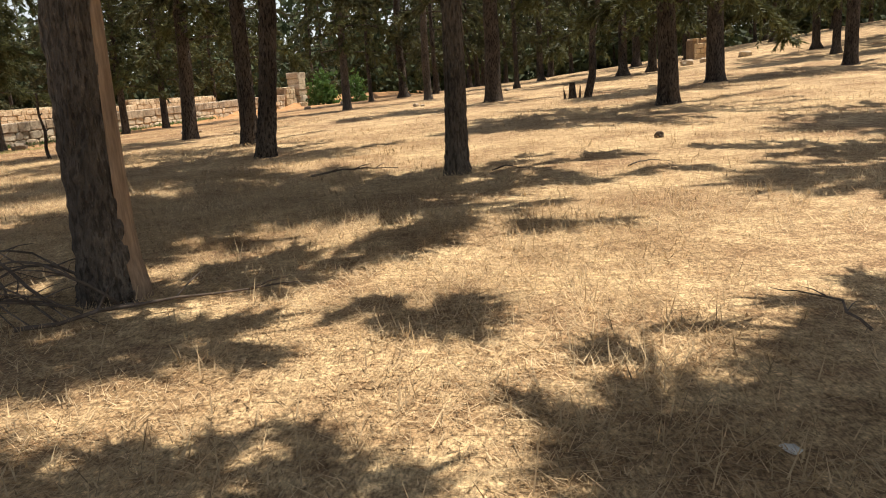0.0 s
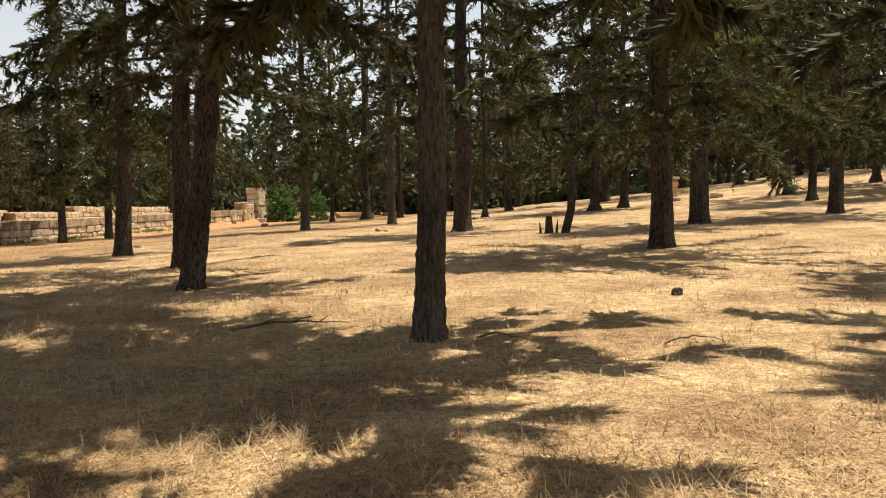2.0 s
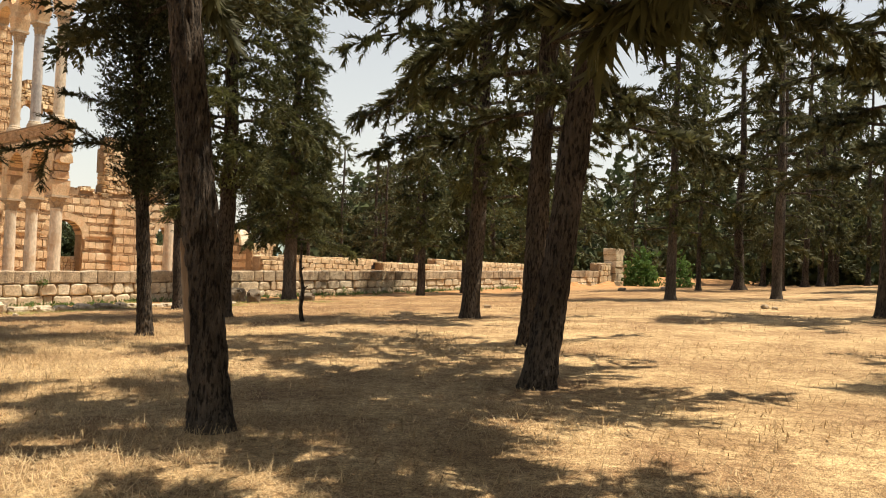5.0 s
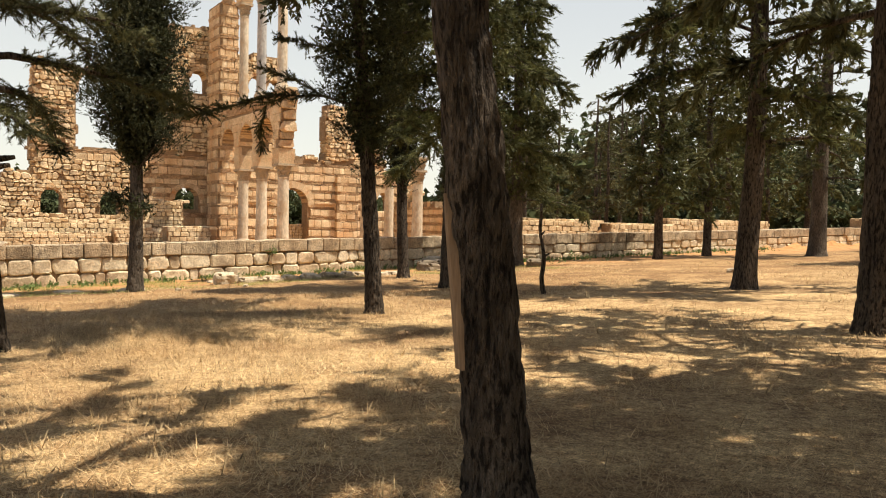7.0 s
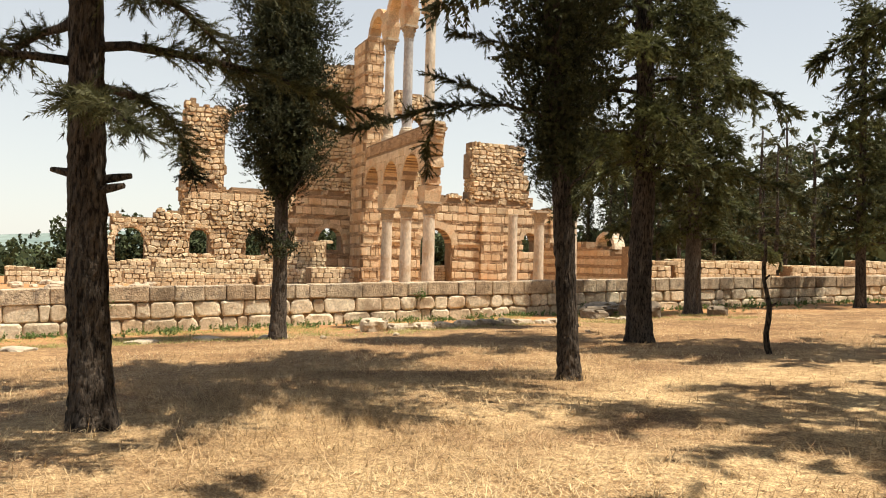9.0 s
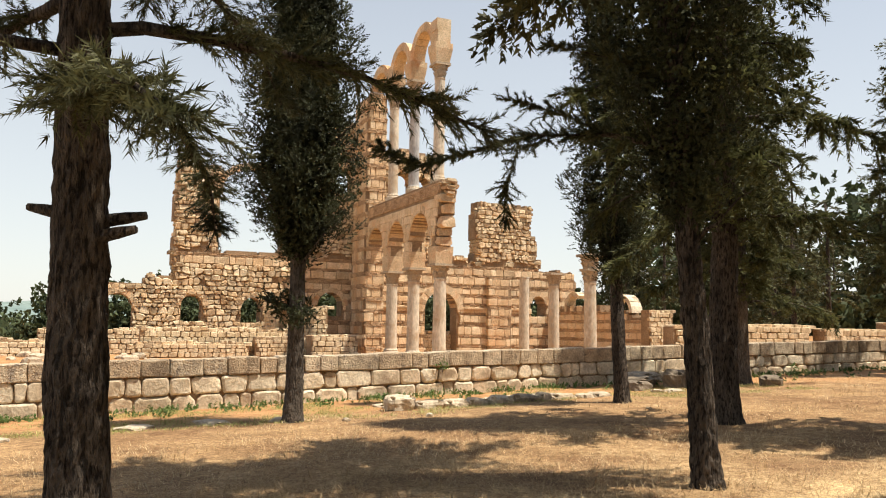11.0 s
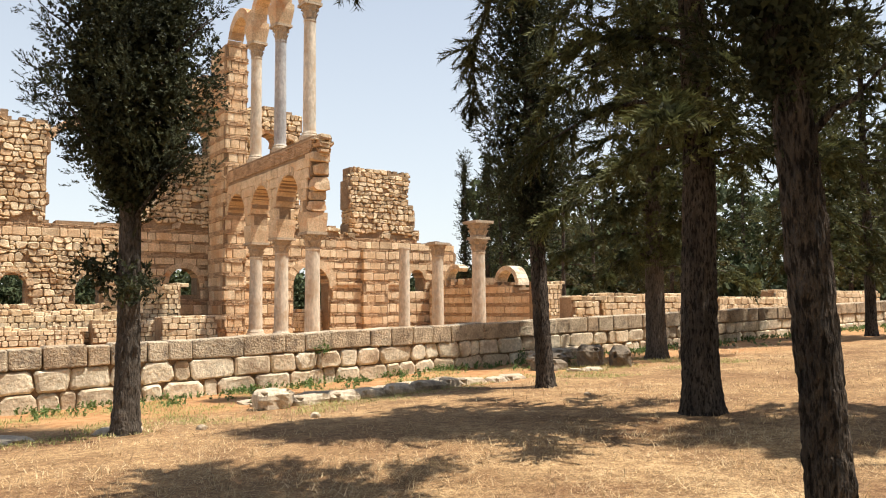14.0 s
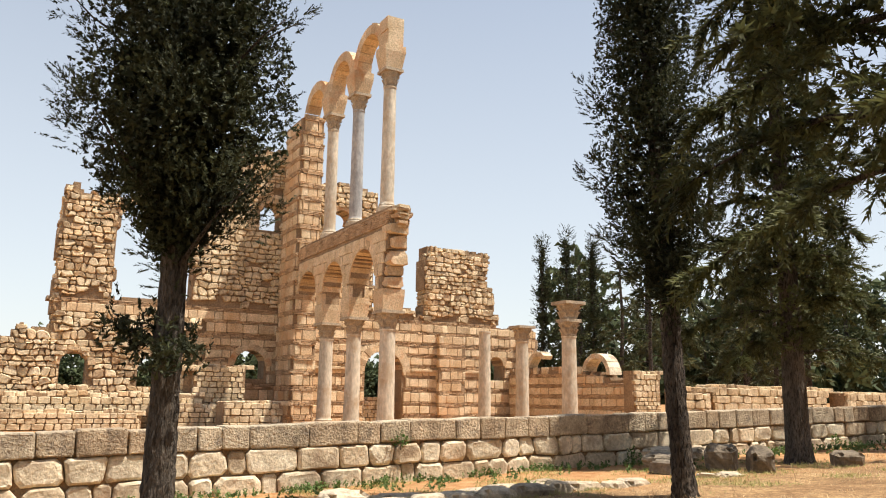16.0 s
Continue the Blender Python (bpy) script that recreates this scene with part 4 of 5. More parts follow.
# broad upper crowns, mostly out of view, added to shade the ground:
# tree, reach, limbs, and the side they lean to
UPPER = {0: (4.2, 24, 1.0), 1: (3.6, 28, 0.2), 10: (4.0, 30, None), 12: (4.2, 46, None)}
for k, (kind, x, y, d, h, base, r, lean, bark, dens, size, count) in enumerate(TREES):
    words = {"pine": "tall conifer with a bare rough trunk and drooping limbs", "bushy": "dense dark conifer with hanging foliage above a bare trunk",
             "cypress": "dense upright cypress with a bare straight trunk"}[kind]
    t = tree(kind, x, y, d, h, base, r, lean, 20 + k, words, bark, dens, size, waver=0.04 if r > 2.7 else 0.015, count=count, close=k in (0, 1, 2, 8, 9, 10, 11, 12, 13, 14))
    if k in (8, 9):
        # a long strip where the bark has split away from pale wood
        az, low_z, top_z = (4.15, 0.7, 0.85) if k == 8 else (6.25, -0.1, 2.6)
        v, f = [], []
        for i in range(15):
            z = low_z + top_z * i / 14
            half = 0.055 * (1 - (i / 14) ** 3) + 0.012
            rr = d / 2 * (1 + 0.5 * math.exp(-max(z, 0) / 0.22)) + 0.012
            for s in (-1.4, -0.5, 0.5, 1.4):
                a = az + s * half / (d / 2)
                v.append((lean[0] * z + (rr - 0.03 * (abs(s) > 1)) * math.cos(a), lean[1] * z + (rr - 0.03 * (abs(s) > 1)) * math.sin(a), z))
        for i in range(14):
            for j in range(3):
                f.append((i * 4 + j, i * 4 + j + 1, i * 4 + j + 5, i * 4 + j + 4))
        child("split_wood", mesh_of("split_wood", v, f, M["bare_wood"], True), t, "pale bare wood where bark split away")
    if k in UPPER:
        wide, count, side = UPPER[k]
        upper = limbs(900 + k, h - 6.2, wide, count, 0.25, 1.0, 0.25, side)
        upper = [[Vector((q.x + lean[0] * (q.z + 5.9), q.y + lean[1] * (q.z + 5.9), q.z + 5.9)) for q in pts] for pts in upper]
        tagged(child("upper_limbwork", branch_mesh("upper_limbwork", upper, 0.05, seg=4), t), kind="stuff")
        tagged(child("upper_crown", triangles("upper_crown", limb_crown(910 + k, upper, 34, 12, 0.5, 0.2, 0.058), M["pine_leaf"]), t), kind="stuff")
    if k == 11:
        for dx, dy, dz in ((0.32, -0.22, 2.05), (-0.28, 0.2, 2.2), (-0.3, -0.3, 2.35)):
            rs = np.random.RandomState(int(dz * 100))
            cc = np.array([dx, dy, dz]) + rs.normal(size=(70, 3)) * np.array([0.16, 0.16, 0.13])
            tagged(child("low_tuft", triangles("low_tuft", sprays(rs, cc, unit(rs.normal(size=(70, 3)) + np.array([dx, dy, 0.5])), 0.2 + 0.1 * rs.random(70), 14, 0.06), M["cypress_leaf"]), t), kind="stuff")
            v, f = tube([(0.1 * dx, 0.1 * dy, dz - 0.1), (dx, dy, dz)], [0.025, 0.012], 6)
            child("twig", mesh_of("twig", v, f, M["bark"]), t)
    if k == 12:
        # one long low limb that droops towards the meadow, with a hanging side branch
        foot = Vector((x, y, ground(x, y)))
        reach = [[(-12.05, 20.9, 3.4), (-12.7, 20.6, 3.62), (-13.3, 20.0, 3.6), (-13.65, 19.4, 3.35), (-13.75, 18.8, 3.15), (-13.6, 18.2, 3.2)],
                 [(-13.1, 20.25, 3.62), (-13.6, 20.15, 3.5), (-13.8, 20.2, 3.1), (-13.83, 20.26, 2.75)],
                 [(-12.7, 20.6, 3.62), (-13.2, 20.4, 3.9), (-13.7, 20.12, 4.1)],
                 [(-12.05, 20.9, 4.1), (-12.5, 20.4, 4.35), (-12.9, 19.8, 4.45)]]
        for j, line in enumerate(reach):
            pts = [Vector(q) - foot for q in line]
            limb = child("limb", branch_mesh("limb", [pts], 0.032 if j == 0 else 0.018), t)
            tagged(child("needles", triangles("needles", needle_crown(800 + j, [pts], 60, 0.24, 0.045, 0.0045, 8, 8, 0.08, 0.2 if j == 0 else 0.05), M["pine_leaf"]), limb), kind="stuff")
    if k == 10:
        for z, a, ln in ((2.25, 0.9, 0.28), (2.3, 3.7, 0.25), (2.15, 0.6, 0.26)):
            v, f = tube([(lean[0] * z + s * math.cos(a), lean[1] * z + s * math.sin(a), z + up) for s, up in ((0.1, 0), (ln, 0.03), (ln + 0.12, 0.05))], [0.045, 0.038, 0.025])
            child("limb_stub", mesh_of("limb_stub", v, f, M["bark"]), t, "short dead stub of a broken limb")

# trees deeper in the wood, four shapes repeated
protos = []
for k, (kind, d, h, base, r) in enumerate((("pine", 0.45, 16, 2.4, 3.4), ("bushy", 0.4, 16, 1.9, 3.2), ("pine", 0.35, 15, 2.2, 3.2), ("bushy", 0.5, 17, 1.5, 3.4))):
    protos.append(tree(kind, 3.0 + 9 * k, 74.0 + 5 * (k % 2), d, h, base, r, (0, 0), 70 + k, "slim dark conifer of the dense wood behind", dens=0.125, size=3.4, group="trees of the far wood", far=True))
for k, (x, y, d) in enumerate(FAR):
    s = d / 0.42
    copy_thing(protos[k % 2], pose(x, y, ground(x, y), 0, 0, 77 * k) @ Matrix.Diagonal((min(1.3, s), min(1.3, s), 1.0, 1)))
rng = random.Random(3)
spots, tries = [], 0
taken = [(t[1], t[2]) for t in TREES] + [(a, b) for a, b, c in FAR]
PALACE_INV = PALACE.inverted()
while len(spots) < 120 and tries < 9000:
    tries += 1
    x, y = rng.uniform(-90, 75), rng.uniform(20, 105)
    w, pl = PLAN_INV @ Vector((x, y, 0)), PALACE_INV @ Vector((x, y, 0))
    if w.x > 0:
        ok = (y > 56 or (x > 17 and y > 44) or (x > 30 and y > 30)) and (w.x > 9 or w.y > 52)
    else:
        ok = pl.y > 27 and max(-45, 31.4 - 1.38 * (pl.y + 12.1)) < pl.x < 4 and y < 100
    if ok and all((x - a) ** 2 + (y - b) ** 2 > 10 for a, b in spots + taken):
        spots.append((x, y))
for k, (x, y) in enumerate(spots):
    s = rng.uniform(0.8, 1.15)
    tall = 1.0 if (PLAN_INV @ Vector((x, y, 0))).x > 0 else 0.66
    copy_thing(protos[k % 4], pose(x, y, ground(x, y), 0, 0, rng.uniform(0, 360)) @ Matrix.Diagonal((s, s, s * tall * rng.uniform(1.0, 1.35), 1)))

# the wood's far edge: a deep mass of foliage
rs = np.random.RandomState(8)
n = 5200
az = np.radians(rs.uniform(-48, 78, n))
rad = rs.uniform(98, 125, n)
hx, hy = -6 + rad * -np.sin(az), 14 + rad * np.cos(az)
low_side = (hx < -60) & (hy < 62)
hz = rs.random(n) ** 0.8 * (15 + 3 * np.sin(az * 23) + 2 * np.sin(az * 57))
hz = np.where(low_side, hz * 0.25 - 3, np.where(az > 0.62, hz * 0.3, hz))
hc = np.stack([hx, hy, hz], 1)
ha = unit(rs.normal(size=(n, 3)) + np.array([0, 0, 0.4]))
n2 = 3000
az2, rad2 = np.radians(rs.uniform(-48, 32, n2)), rs.uniform(76, 98, n2)
low2 = np.stack([-6 - rad2 * np.sin(az2), 14 + rad2 * np.cos(az2), rs.random(n2) ** 1.2 * (5.5 + 2 * np.sin(az2 * 31)) + 0.6], 1)
hc, ha = np.concatenate([hc, low2]), np.concatenate([ha, unit(rs.normal(size=(n2, 3)) + np.array([0, 0, 0.4]))])
n += n2
tagged(new("far_wood", triangles("far_wood", sprays(rs, hc, ha, 2.2 + 1.6 * rs.random(n), 10, 0.14), M["far_leaf"])), "dark green edge of the far wood", "woods", kind="stuff")

# cypresses behind the palace
for k, (x, y, h, r) in enumerate(((-50.8, 74.3, 14.2, 1.0), (-49.1, 75.4, 14.8, 2.3), (-47.3, 76.6, 14.2, 1.1))):
    tree("cypress", x, y, 0.4, h, 0.8, r, (0, 0), 90 + k, "tall slender dark cypress behind the palace ruins", dens=0.3, size=1.6, group="cypresses behind the palace", shape=0.85, far=True)


# ---- shrubs and distance behind the ruins ----
def shrub(x, y, r, h, seed, mat, label, n=500, name="shrub", group="shrubs behind the palace", z=None):
    ob = thing(name, pose(x, y, ground(x, y) if z is None else z), label, "shrub", group)
    rs = np.random.RandomState(seed)
    d = unit(rs.normal(size=(n, 3)))
    d[:, 2] = np.abs(d[:, 2])
    lump = 0.75 + 0.3 * np.sin(d[:, 0] * 5 + seed) * np.sin(d[:, 1] * 6) + 0.1 * rs.normal(size=n)
    c = d * np.array([r, r, h]) * (lump * (0.4 + 0.6 * rs.random(n) ** 0.5))[:, None]
    child("foliage", triangles("foliage", sprays(rs, c, unit(d + rs.normal(size=d.shape) * 0.5), 0.30 * r * (0.6 + 0.8 * rs.random(n)), 10, 0.2), M[mat]), ob)
    v, f = tube([(0, 0, -0.1), (0.03 * r, 0, h * 0.3), (0, 0.05 * r, h * 0.6)], [0.06 * r, 0.045 * r, 0.02 * r])
    child("stem", mesh_of("stem", v, f, M["twig"]), ob)
    return ob


rng = random.Random(21)
for k in range(13):
    at = PALACE @ Vector((rng.uniform(-19, -15), -15 + 2.3 * k, 0))
    shrub(at.x, at.y, rng.uniform(1.9, 2.6), rng.uniform(3.4, 4.6), 200 + k, "far_leaf", "rounded dark green tree behind the ruined windows", 400, "small_tree")
for k in range(26):
    a = math.radians(rng.uniform(48, 84))
    d = rng.uniform(90, 420)
    x, y = -6 - d * math.sin(a), 13 + d * math.cos(a)
    shrub(x, y, rng.uniform(2.5, 5) * (1 + d / 300), rng.uniform(3.5, 6) * (1 + d / 400), 300 + k, "far_leaf", "distant dark green field tree", 130, "field_tree", "trees of the plain")
shrub(-6.6, 64.5, 1.1, 2.8, 400, "broad_leaf", "bright green broad-leaved shrub at the wood's edge", 260, "leafy_shrub", "shrubs in the wood")
shrub(-9.4, 66.5, 1.4, 3.0, 401, "broad_leaf", "bright green broad-leaved shrub at the wood's edge", 400, "leafy_shrub", "shrubs in the wood")

# the plain and a low ridge far off
v, f = [], []
for i in range(61):
    a = math.radians(20 + 110 * i / 60)
    for d, z in ((1500, -8), (1900, 42 + 26 * noise.noise((i * 0.17, 0, 5)) + 8 * noise.noise((i * 0.6, 2, 5))), (2400, -8)):
        v.append((-6 - d * math.sin(a), 13 + d * math.cos(a), z))
for i in range(60):
    for j in range(2):
        f.append((i * 3 + j, i * 3 + j + 1, i * 3 + j + 4, i * 3 + j + 3))
tagged(new("far_ridge", mesh_of("far_ridge", v, f, M["far_hill"], True)), "low hazy green ridge on the horizon", "hill", kind="structure")


# ---- low ruins round the palace ----
def low_wall(name, label, p0, q0, p1, q1, z0, z1, thick, rng, h=(0.16, 0.26), w=(0.2, 0.45), mat="limestone", frame_of=None, rag=0.1, cap=True):
    """A low ruined wall from (p0, q0) to (p1, q1) in the palace's plan, stones on both sides and on top."""
    base = frame_of or PALACE
    a, b = Vector((p0, q0, 0)), Vector((p1, q1, 0))
    ln = (b - a).length
    turn = math.atan2(b.y - a.y, b.x - a.x) - math.pi / 2
    ob = thing(name, base @ Matrix.Translation((p0, q0, 0)) @ Matrix.Rotation(turn, 4, "Z"), label, "ruined wall", "low ruined walls")
    top = lambda y: z1 + rag * noise.noise((y * 1.7 + p0, q0, 0)) + 0.5 * rag * noise.noise((y * 5, p0, 1))
    ins = lambda y, z: 0 < y < ln and z0 - 0.2 < z < top(y)
    core_of("core", ob, ins, 0, ln, z0 - 0.15, z1 + 0.2, -thick / 2 + 0.05, thick / 2 - 0.05, M["mortar"], cell=0.11)
    courses(ob, ins, 0, ln, z0 - 0.1, z1 + 0.2, thick / 2, rng, h, w, mat, keep=lambda y, z: True, cut=0.16)
    bits = []
    y = 0.0
    while y < ln:
        ww = rng.uniform(*w)
        x = -thick / 2
        while x < thick / 2 - 0.1:
            dd = min(rng.uniform(*w), thick / 2 - x)
            v, f = stone(ww - 0.02, dd - 0.02, 0.12, rng, 0.03, 0.2, 0.06)
            bits.append(([(x + dd / 2 - c, y + ww / 2 + b2, top(y + ww / 2) + 0.02 + a2) for a2, b2, c in v], f))
            x += dd
        y += ww
    v, f = gather(bits)
    tagged(child("top_stones", mesh_of("top_stones", v, f, M[mat]), ob), kind="stuff")
    return ob


rng = random.Random(31)
LOWS = [
    (-5.0, -11.4, -5.0, -4.6, 0.25, 1.32, 0.7, 0.1),
    (-4.2, -11.6, -4.2, -6.9, 0.2, 0.72, 0.5, 0.08),
    (-5.6, -4.9, -5.6, -2.9, 0.3, 2.42, 0.6, 0.08),
    (-8.6, -4.95, -5.6, -4.95, 0.3, 2.35, 0.6, 0.08),
    (-4.3, -6.6, -4.3, -3.4, 0.25, 0.95, 0.6, 0.06),
    (-3.6, -4.3, -3.6, -2.1, 0.25, 1.08, 1.2, 0.05),
    (-8.2, -15.5, -8.2, -10.5, 0.0, 1.2, 0.7, 0.2),
    (-6.0, -17.5, -6.0, -12.5, -0.1, 0.75, 0.8, 0.15),
    (-10.5, 2.5, -10.5, 7.5, 0.3, 1.3, 0.8, 0.15),
]
for p0, q0, p1, q1, z0, z1, th, rag in LOWS:
    low_wall("ruined_wall", "low ruined wall of pale rubble courses inside the terrace", p0, q0, p1, q1, z0, z1, th, rng, rag=rag)
for s0, s1, off, z1 in ((14.8, 16.2, -4.0, 1.74), (16.6, 22.7, -4.4, 1.85), (23.1, 28.0, -4.0, 1.72), (28.5, 38.0, -5.0, 2.05)):
    low_wall("ruined_wall", "low ruined wall of squared pale blocks behind the terrace wall", off, s0, off, s1, z1 - 0.75, z1, 0.7, rng, (0.2, 0.3), (0.3, 0.7), frame_of=PLAN, rag=0.05)

# the side wall of the court with its two vault stubs
side = thing("wall_court_side", PALACE @ Matrix.Translation((0, 12.0, 0)), "low banded court wall of stone and brick with broken vaults", "wall", kind="structure")


def side_in(p, z):
    top = 2.85 if p < -4.2 else 2.55 - 0.35 * smooth(-3.0, -0.6, p)
    return -9.2 < p < -0.2 and 0.1 < z < top + 0.12 * noise.noise((p * 3, 0, 4))


core_of("core", side, side_in, -9.2, -0.2, 0.1, 3.1, 0.06, 0.85, M["mortar"], along=True)
z = 0.1
while z < 3.0:
    courses(side, side_in, -9.2, -0.1, z, z + 0.32, 0.0, rng, (0.33, 0.33), (0.3, 0.7), "dressed", 0.015, "ashlar", cut=0.07, wob=0.03, along=1, keep=lambda p, z: True)
    z += 0.33
    for i in range(3):
        courses(side, side_in, -9.2, -0.1, z, z + 0.053, 0.0, rng, (0.055, 0.055), (0.24, 0.38), "brick", 0.012, "brick", along=1, joint=0.012)
        z += 0.055
courses(side, lambda q, zz: 0.05 < q < 0.9 and zz < 2.1, 0, 0.9, 0.1, 2.1, -0.2, rng, (0.22, 0.32), (0.25, 0.5), "limestone", 0.04)
voussoirs(side, (-7.5, -6.1, 0, 2.75), 0.35, 0.45, rng, 0.24, 7, along=1, mat="block", start=0.9, end=math.pi)
voussoirs(side, (-3.1, -1.6, 0, 2.45), 0.4, 0.6, rng, 0.22, 9, along=1, mat="block", end=2.9)
low_wall("ruined_wall", "broken end of the court wall in pale stone", 0.75, 11.2, 0.75, 12.6, 0.5, 2.5, 0.7, rng)

# shallow pilasters and a moulding on the facade
for q0, wide in ((7.75, 1.5), (12.6, 1.1)):
    v, f = box(FACE + 0.02, FACE + 0.25, q0, q0 + wide, FLOOR - 0.2, 4.5)
    child("pilaster", mesh_of("pilaster", v, f, M["mortar"]), palace)
    flank = lambda p, zz: zz < 4.5
    z = FLOOR - 0.2
    while z < 4.4:
        ins = lambda q, zz: q0 - 0.02 < q < q0 + wide + 0.02 and zz < 4.52
        courses(palace, ins, q0, q0 + wide, z, z + 0.38, FACE + 0.25, rng, (0.38, 0.38), (0.36, 0.7), "dressed", 0.025, "ashlar", cut=0.07, wob=0.03, joint=0.018)
        courses(palace, flank, FACE, FACE + 0.1, z, z + 0.38, q0, rng, (0.38, 0.38), (0.27, 0.28), "dressed", 0.02, "ashlar", cut=0.07, wob=0.03, along=1, joint=0.018)
        for i in range(3):
            courses(palace, ins, q0, q0 + wide, z + 0.385 + i * 0.064, z + 0.42 + i * 0.064, FACE + 0.24, rng, (0.064, 0.064), (0.22, 0.4), "brick", 0.03, "brick", joint=0.018)
        z += 0.58
for q0, q1 in ((0.65, 3.4), (6.3, 10.5)):
    v, f = gather([box(FACE + 0.01, FACE + 0.12, q0, q1, 2.62, 2.72), box(FACE + 0.01, FACE + 0.07, q0, q1, 2.55, 2.62)])
    child("moulding", mesh_of("moulding", v, f, M["arch_stone"]), palace)
# the lone arch over the great broken window
voussoirs(palace, (-7.6, -4.3, 0, 8.0), FACE - 0.2, 0.5, rng, 0.3, 15)

# broken gate pillar where the terrace wall ends
pillar = thing("gate_pillar", PLAN @ Matrix.Translation((-0.2, 42.6, 0)), "broken square pillar of stacked pale blocks at the wall's end", "pillar")
zb = ground(*(PLAN @ Vector((0, 42.6, 0))).to_2d())
z = zb - 0.1
while z < zb + 2.35:
    h = rng.uniform(0.38, 0.52)
    w = 0.55 + rng.uniform(-0.06, 0.06)
    v, f = stone(2 * w, h - 0.02, 1.0, rng, 0.03, 0.08, 0.03)
    child("stone_block", mesh_of("stone_block", v, f, M["block"]), pillar, m=pose(0.5 + rng.uniform(-0.04, 0.04), rng.uniform(-0.05, 0.05), z + h / 2))
    z += h
for k, (ds, h) in enumerate(((-1.6, 1.5), (2.2, 1.5))):
    low_wall("ruined_wall", "stub of blockwork beside the broken gate pillar", -0.3, 42.6 + ds - 0.8, -0.3, 42.6 + ds + 0.9, zb, zb + h, 0.8, rng, (0.3, 0.45), (0.4, 0.8), frame_of=PLAN)


# ---- stones ----
def boulder(name, x, y, size, seed, mat, label, category="stone", group="", sink=0.25, z=None):
    """A rough broken stone resting in the ground."""
    bm = bmesh.new()
    bmesh.ops.create_icosphere(bm, subdivisions=2, radius=1)
    rg = random.Random(seed)
    o = Vector((rg.random() * 50, rg.random() * 50, 0))
    for v in bm.verts:
        k = 1 + 0.5 * noise.noise(v.co * 1.3 + o) + 0.3 * noise.noise(v.co * 3 + o)
        v.co = Vector((v.co.x * size[0] / 2, v.co.y * size[1] / 2, v.co.z * size[2] / 2)) * k
        v.co.x = max(-size[0] * 0.4, min(size[0] * 0.38, v.co.x))
        v.co.y = max(-size[1] * 0.37, min(size[1] * 0.4, v.co.y))
        v.co.z = max(-size[2] * 0.35, min(size[2] * 0.42, v.co.z))
    me = bpy.data.meshes.new(name)
    bm.to_mesh(me)
    bm.free()
    me.materials.append(M[mat])
    ob = new(name, me)
    ob.matrix_basis = pose(x, y, (ground(x, y) if z is None else z) + size[2] * (0.35 - sink), 0, 0, rg.uniform(0, 360))
    return tagged(ob, label, category, group)


def rough_block(name, x, y, size, turn, seed, mat, label, group, above, tilt=0.0):
    """A squared but broken block, worn round at its edges; above: how far it stands out of the ground."""
    bm = bmesh.new()
    bmesh.ops.create_cube(bm, size=1)
    bmesh.ops.subdivide_edges(bm, edges=bm.edges[:], cuts=4, use_grid_fill=True)
    o = Vector((seed * 3.7, seed * 1.3, 0))
    for v in bm.verts:
        c = v.co * 2
        pinch = 1 - 0.16 * (max(0, abs(c.x) - 0.6) * max(0, abs(c.y) - 0.6) + max(0, abs(c.x) - 0.6) * max(0, abs(c.z) - 0.6) + max(0, abs(c.y) - 0.6) * max(0, abs(c.z) - 0.6)) * 6
        k = pinch * (1 + 0.16 * noise.noise(c * 0.9 + o) + 0.10 * noise.noise(c * 2.6 + o))
        v.co = Vector((v.co.x * size[0], v.co.y * size[1], v.co.z * size[2])) * k
    me = bpy.data.meshes.new(name)
    bm.to_mesh(me)
    bm.free()
    me.materials.append(M[mat])
    ob = new(name, me)
    ob.matrix_basis = pose(x, y, ground(x, y) + above - size[2] * 0.5, tilt, 0, turn)
    return tagged(ob, label, "stone", group)


rng = random.Random(41)
u, k = 0.0, 0
while u < 5.9:
    ln = rng.uniform(0.34, 0.8) if k else 0.62
    m = u + ln / 2
    rough_block("kerb_stone", -21.75 + 0.26 * m + rng.uniform(-0.06, 0.06), 25.3 + 0.97 * m, (0.42 if k else 0.6, ln, 0.4), -15 + rng.uniform(-8, 8), 500 + k, "rock",
                "pale broken kerb stone of an old row", "old kerb row", (0.34 if k == 0 else rng.uniform(0.12, 0.24)) * (1 - 0.06 * m))
    u += ln + rng.uniform(0.0, 0.05)
    k += 1
for k in range(16):
    m, off = rng.uniform(0.6, 6.2), rng.uniform(0.5, 1.5)
    rough_block("paving_slab", -21.75 + 0.26 * m - off, 25.3 + 0.97 * m + 0.27 * off, (rng.uniform(0.35, 0.6), rng.uniform(0.5, 0.95), 0.14), rng.uniform(-30, 5), 540 + k, "rock",
                "flat pale slab sunk in the bare earth", "sunken slabs", rng.uniform(0.02, 0.06))
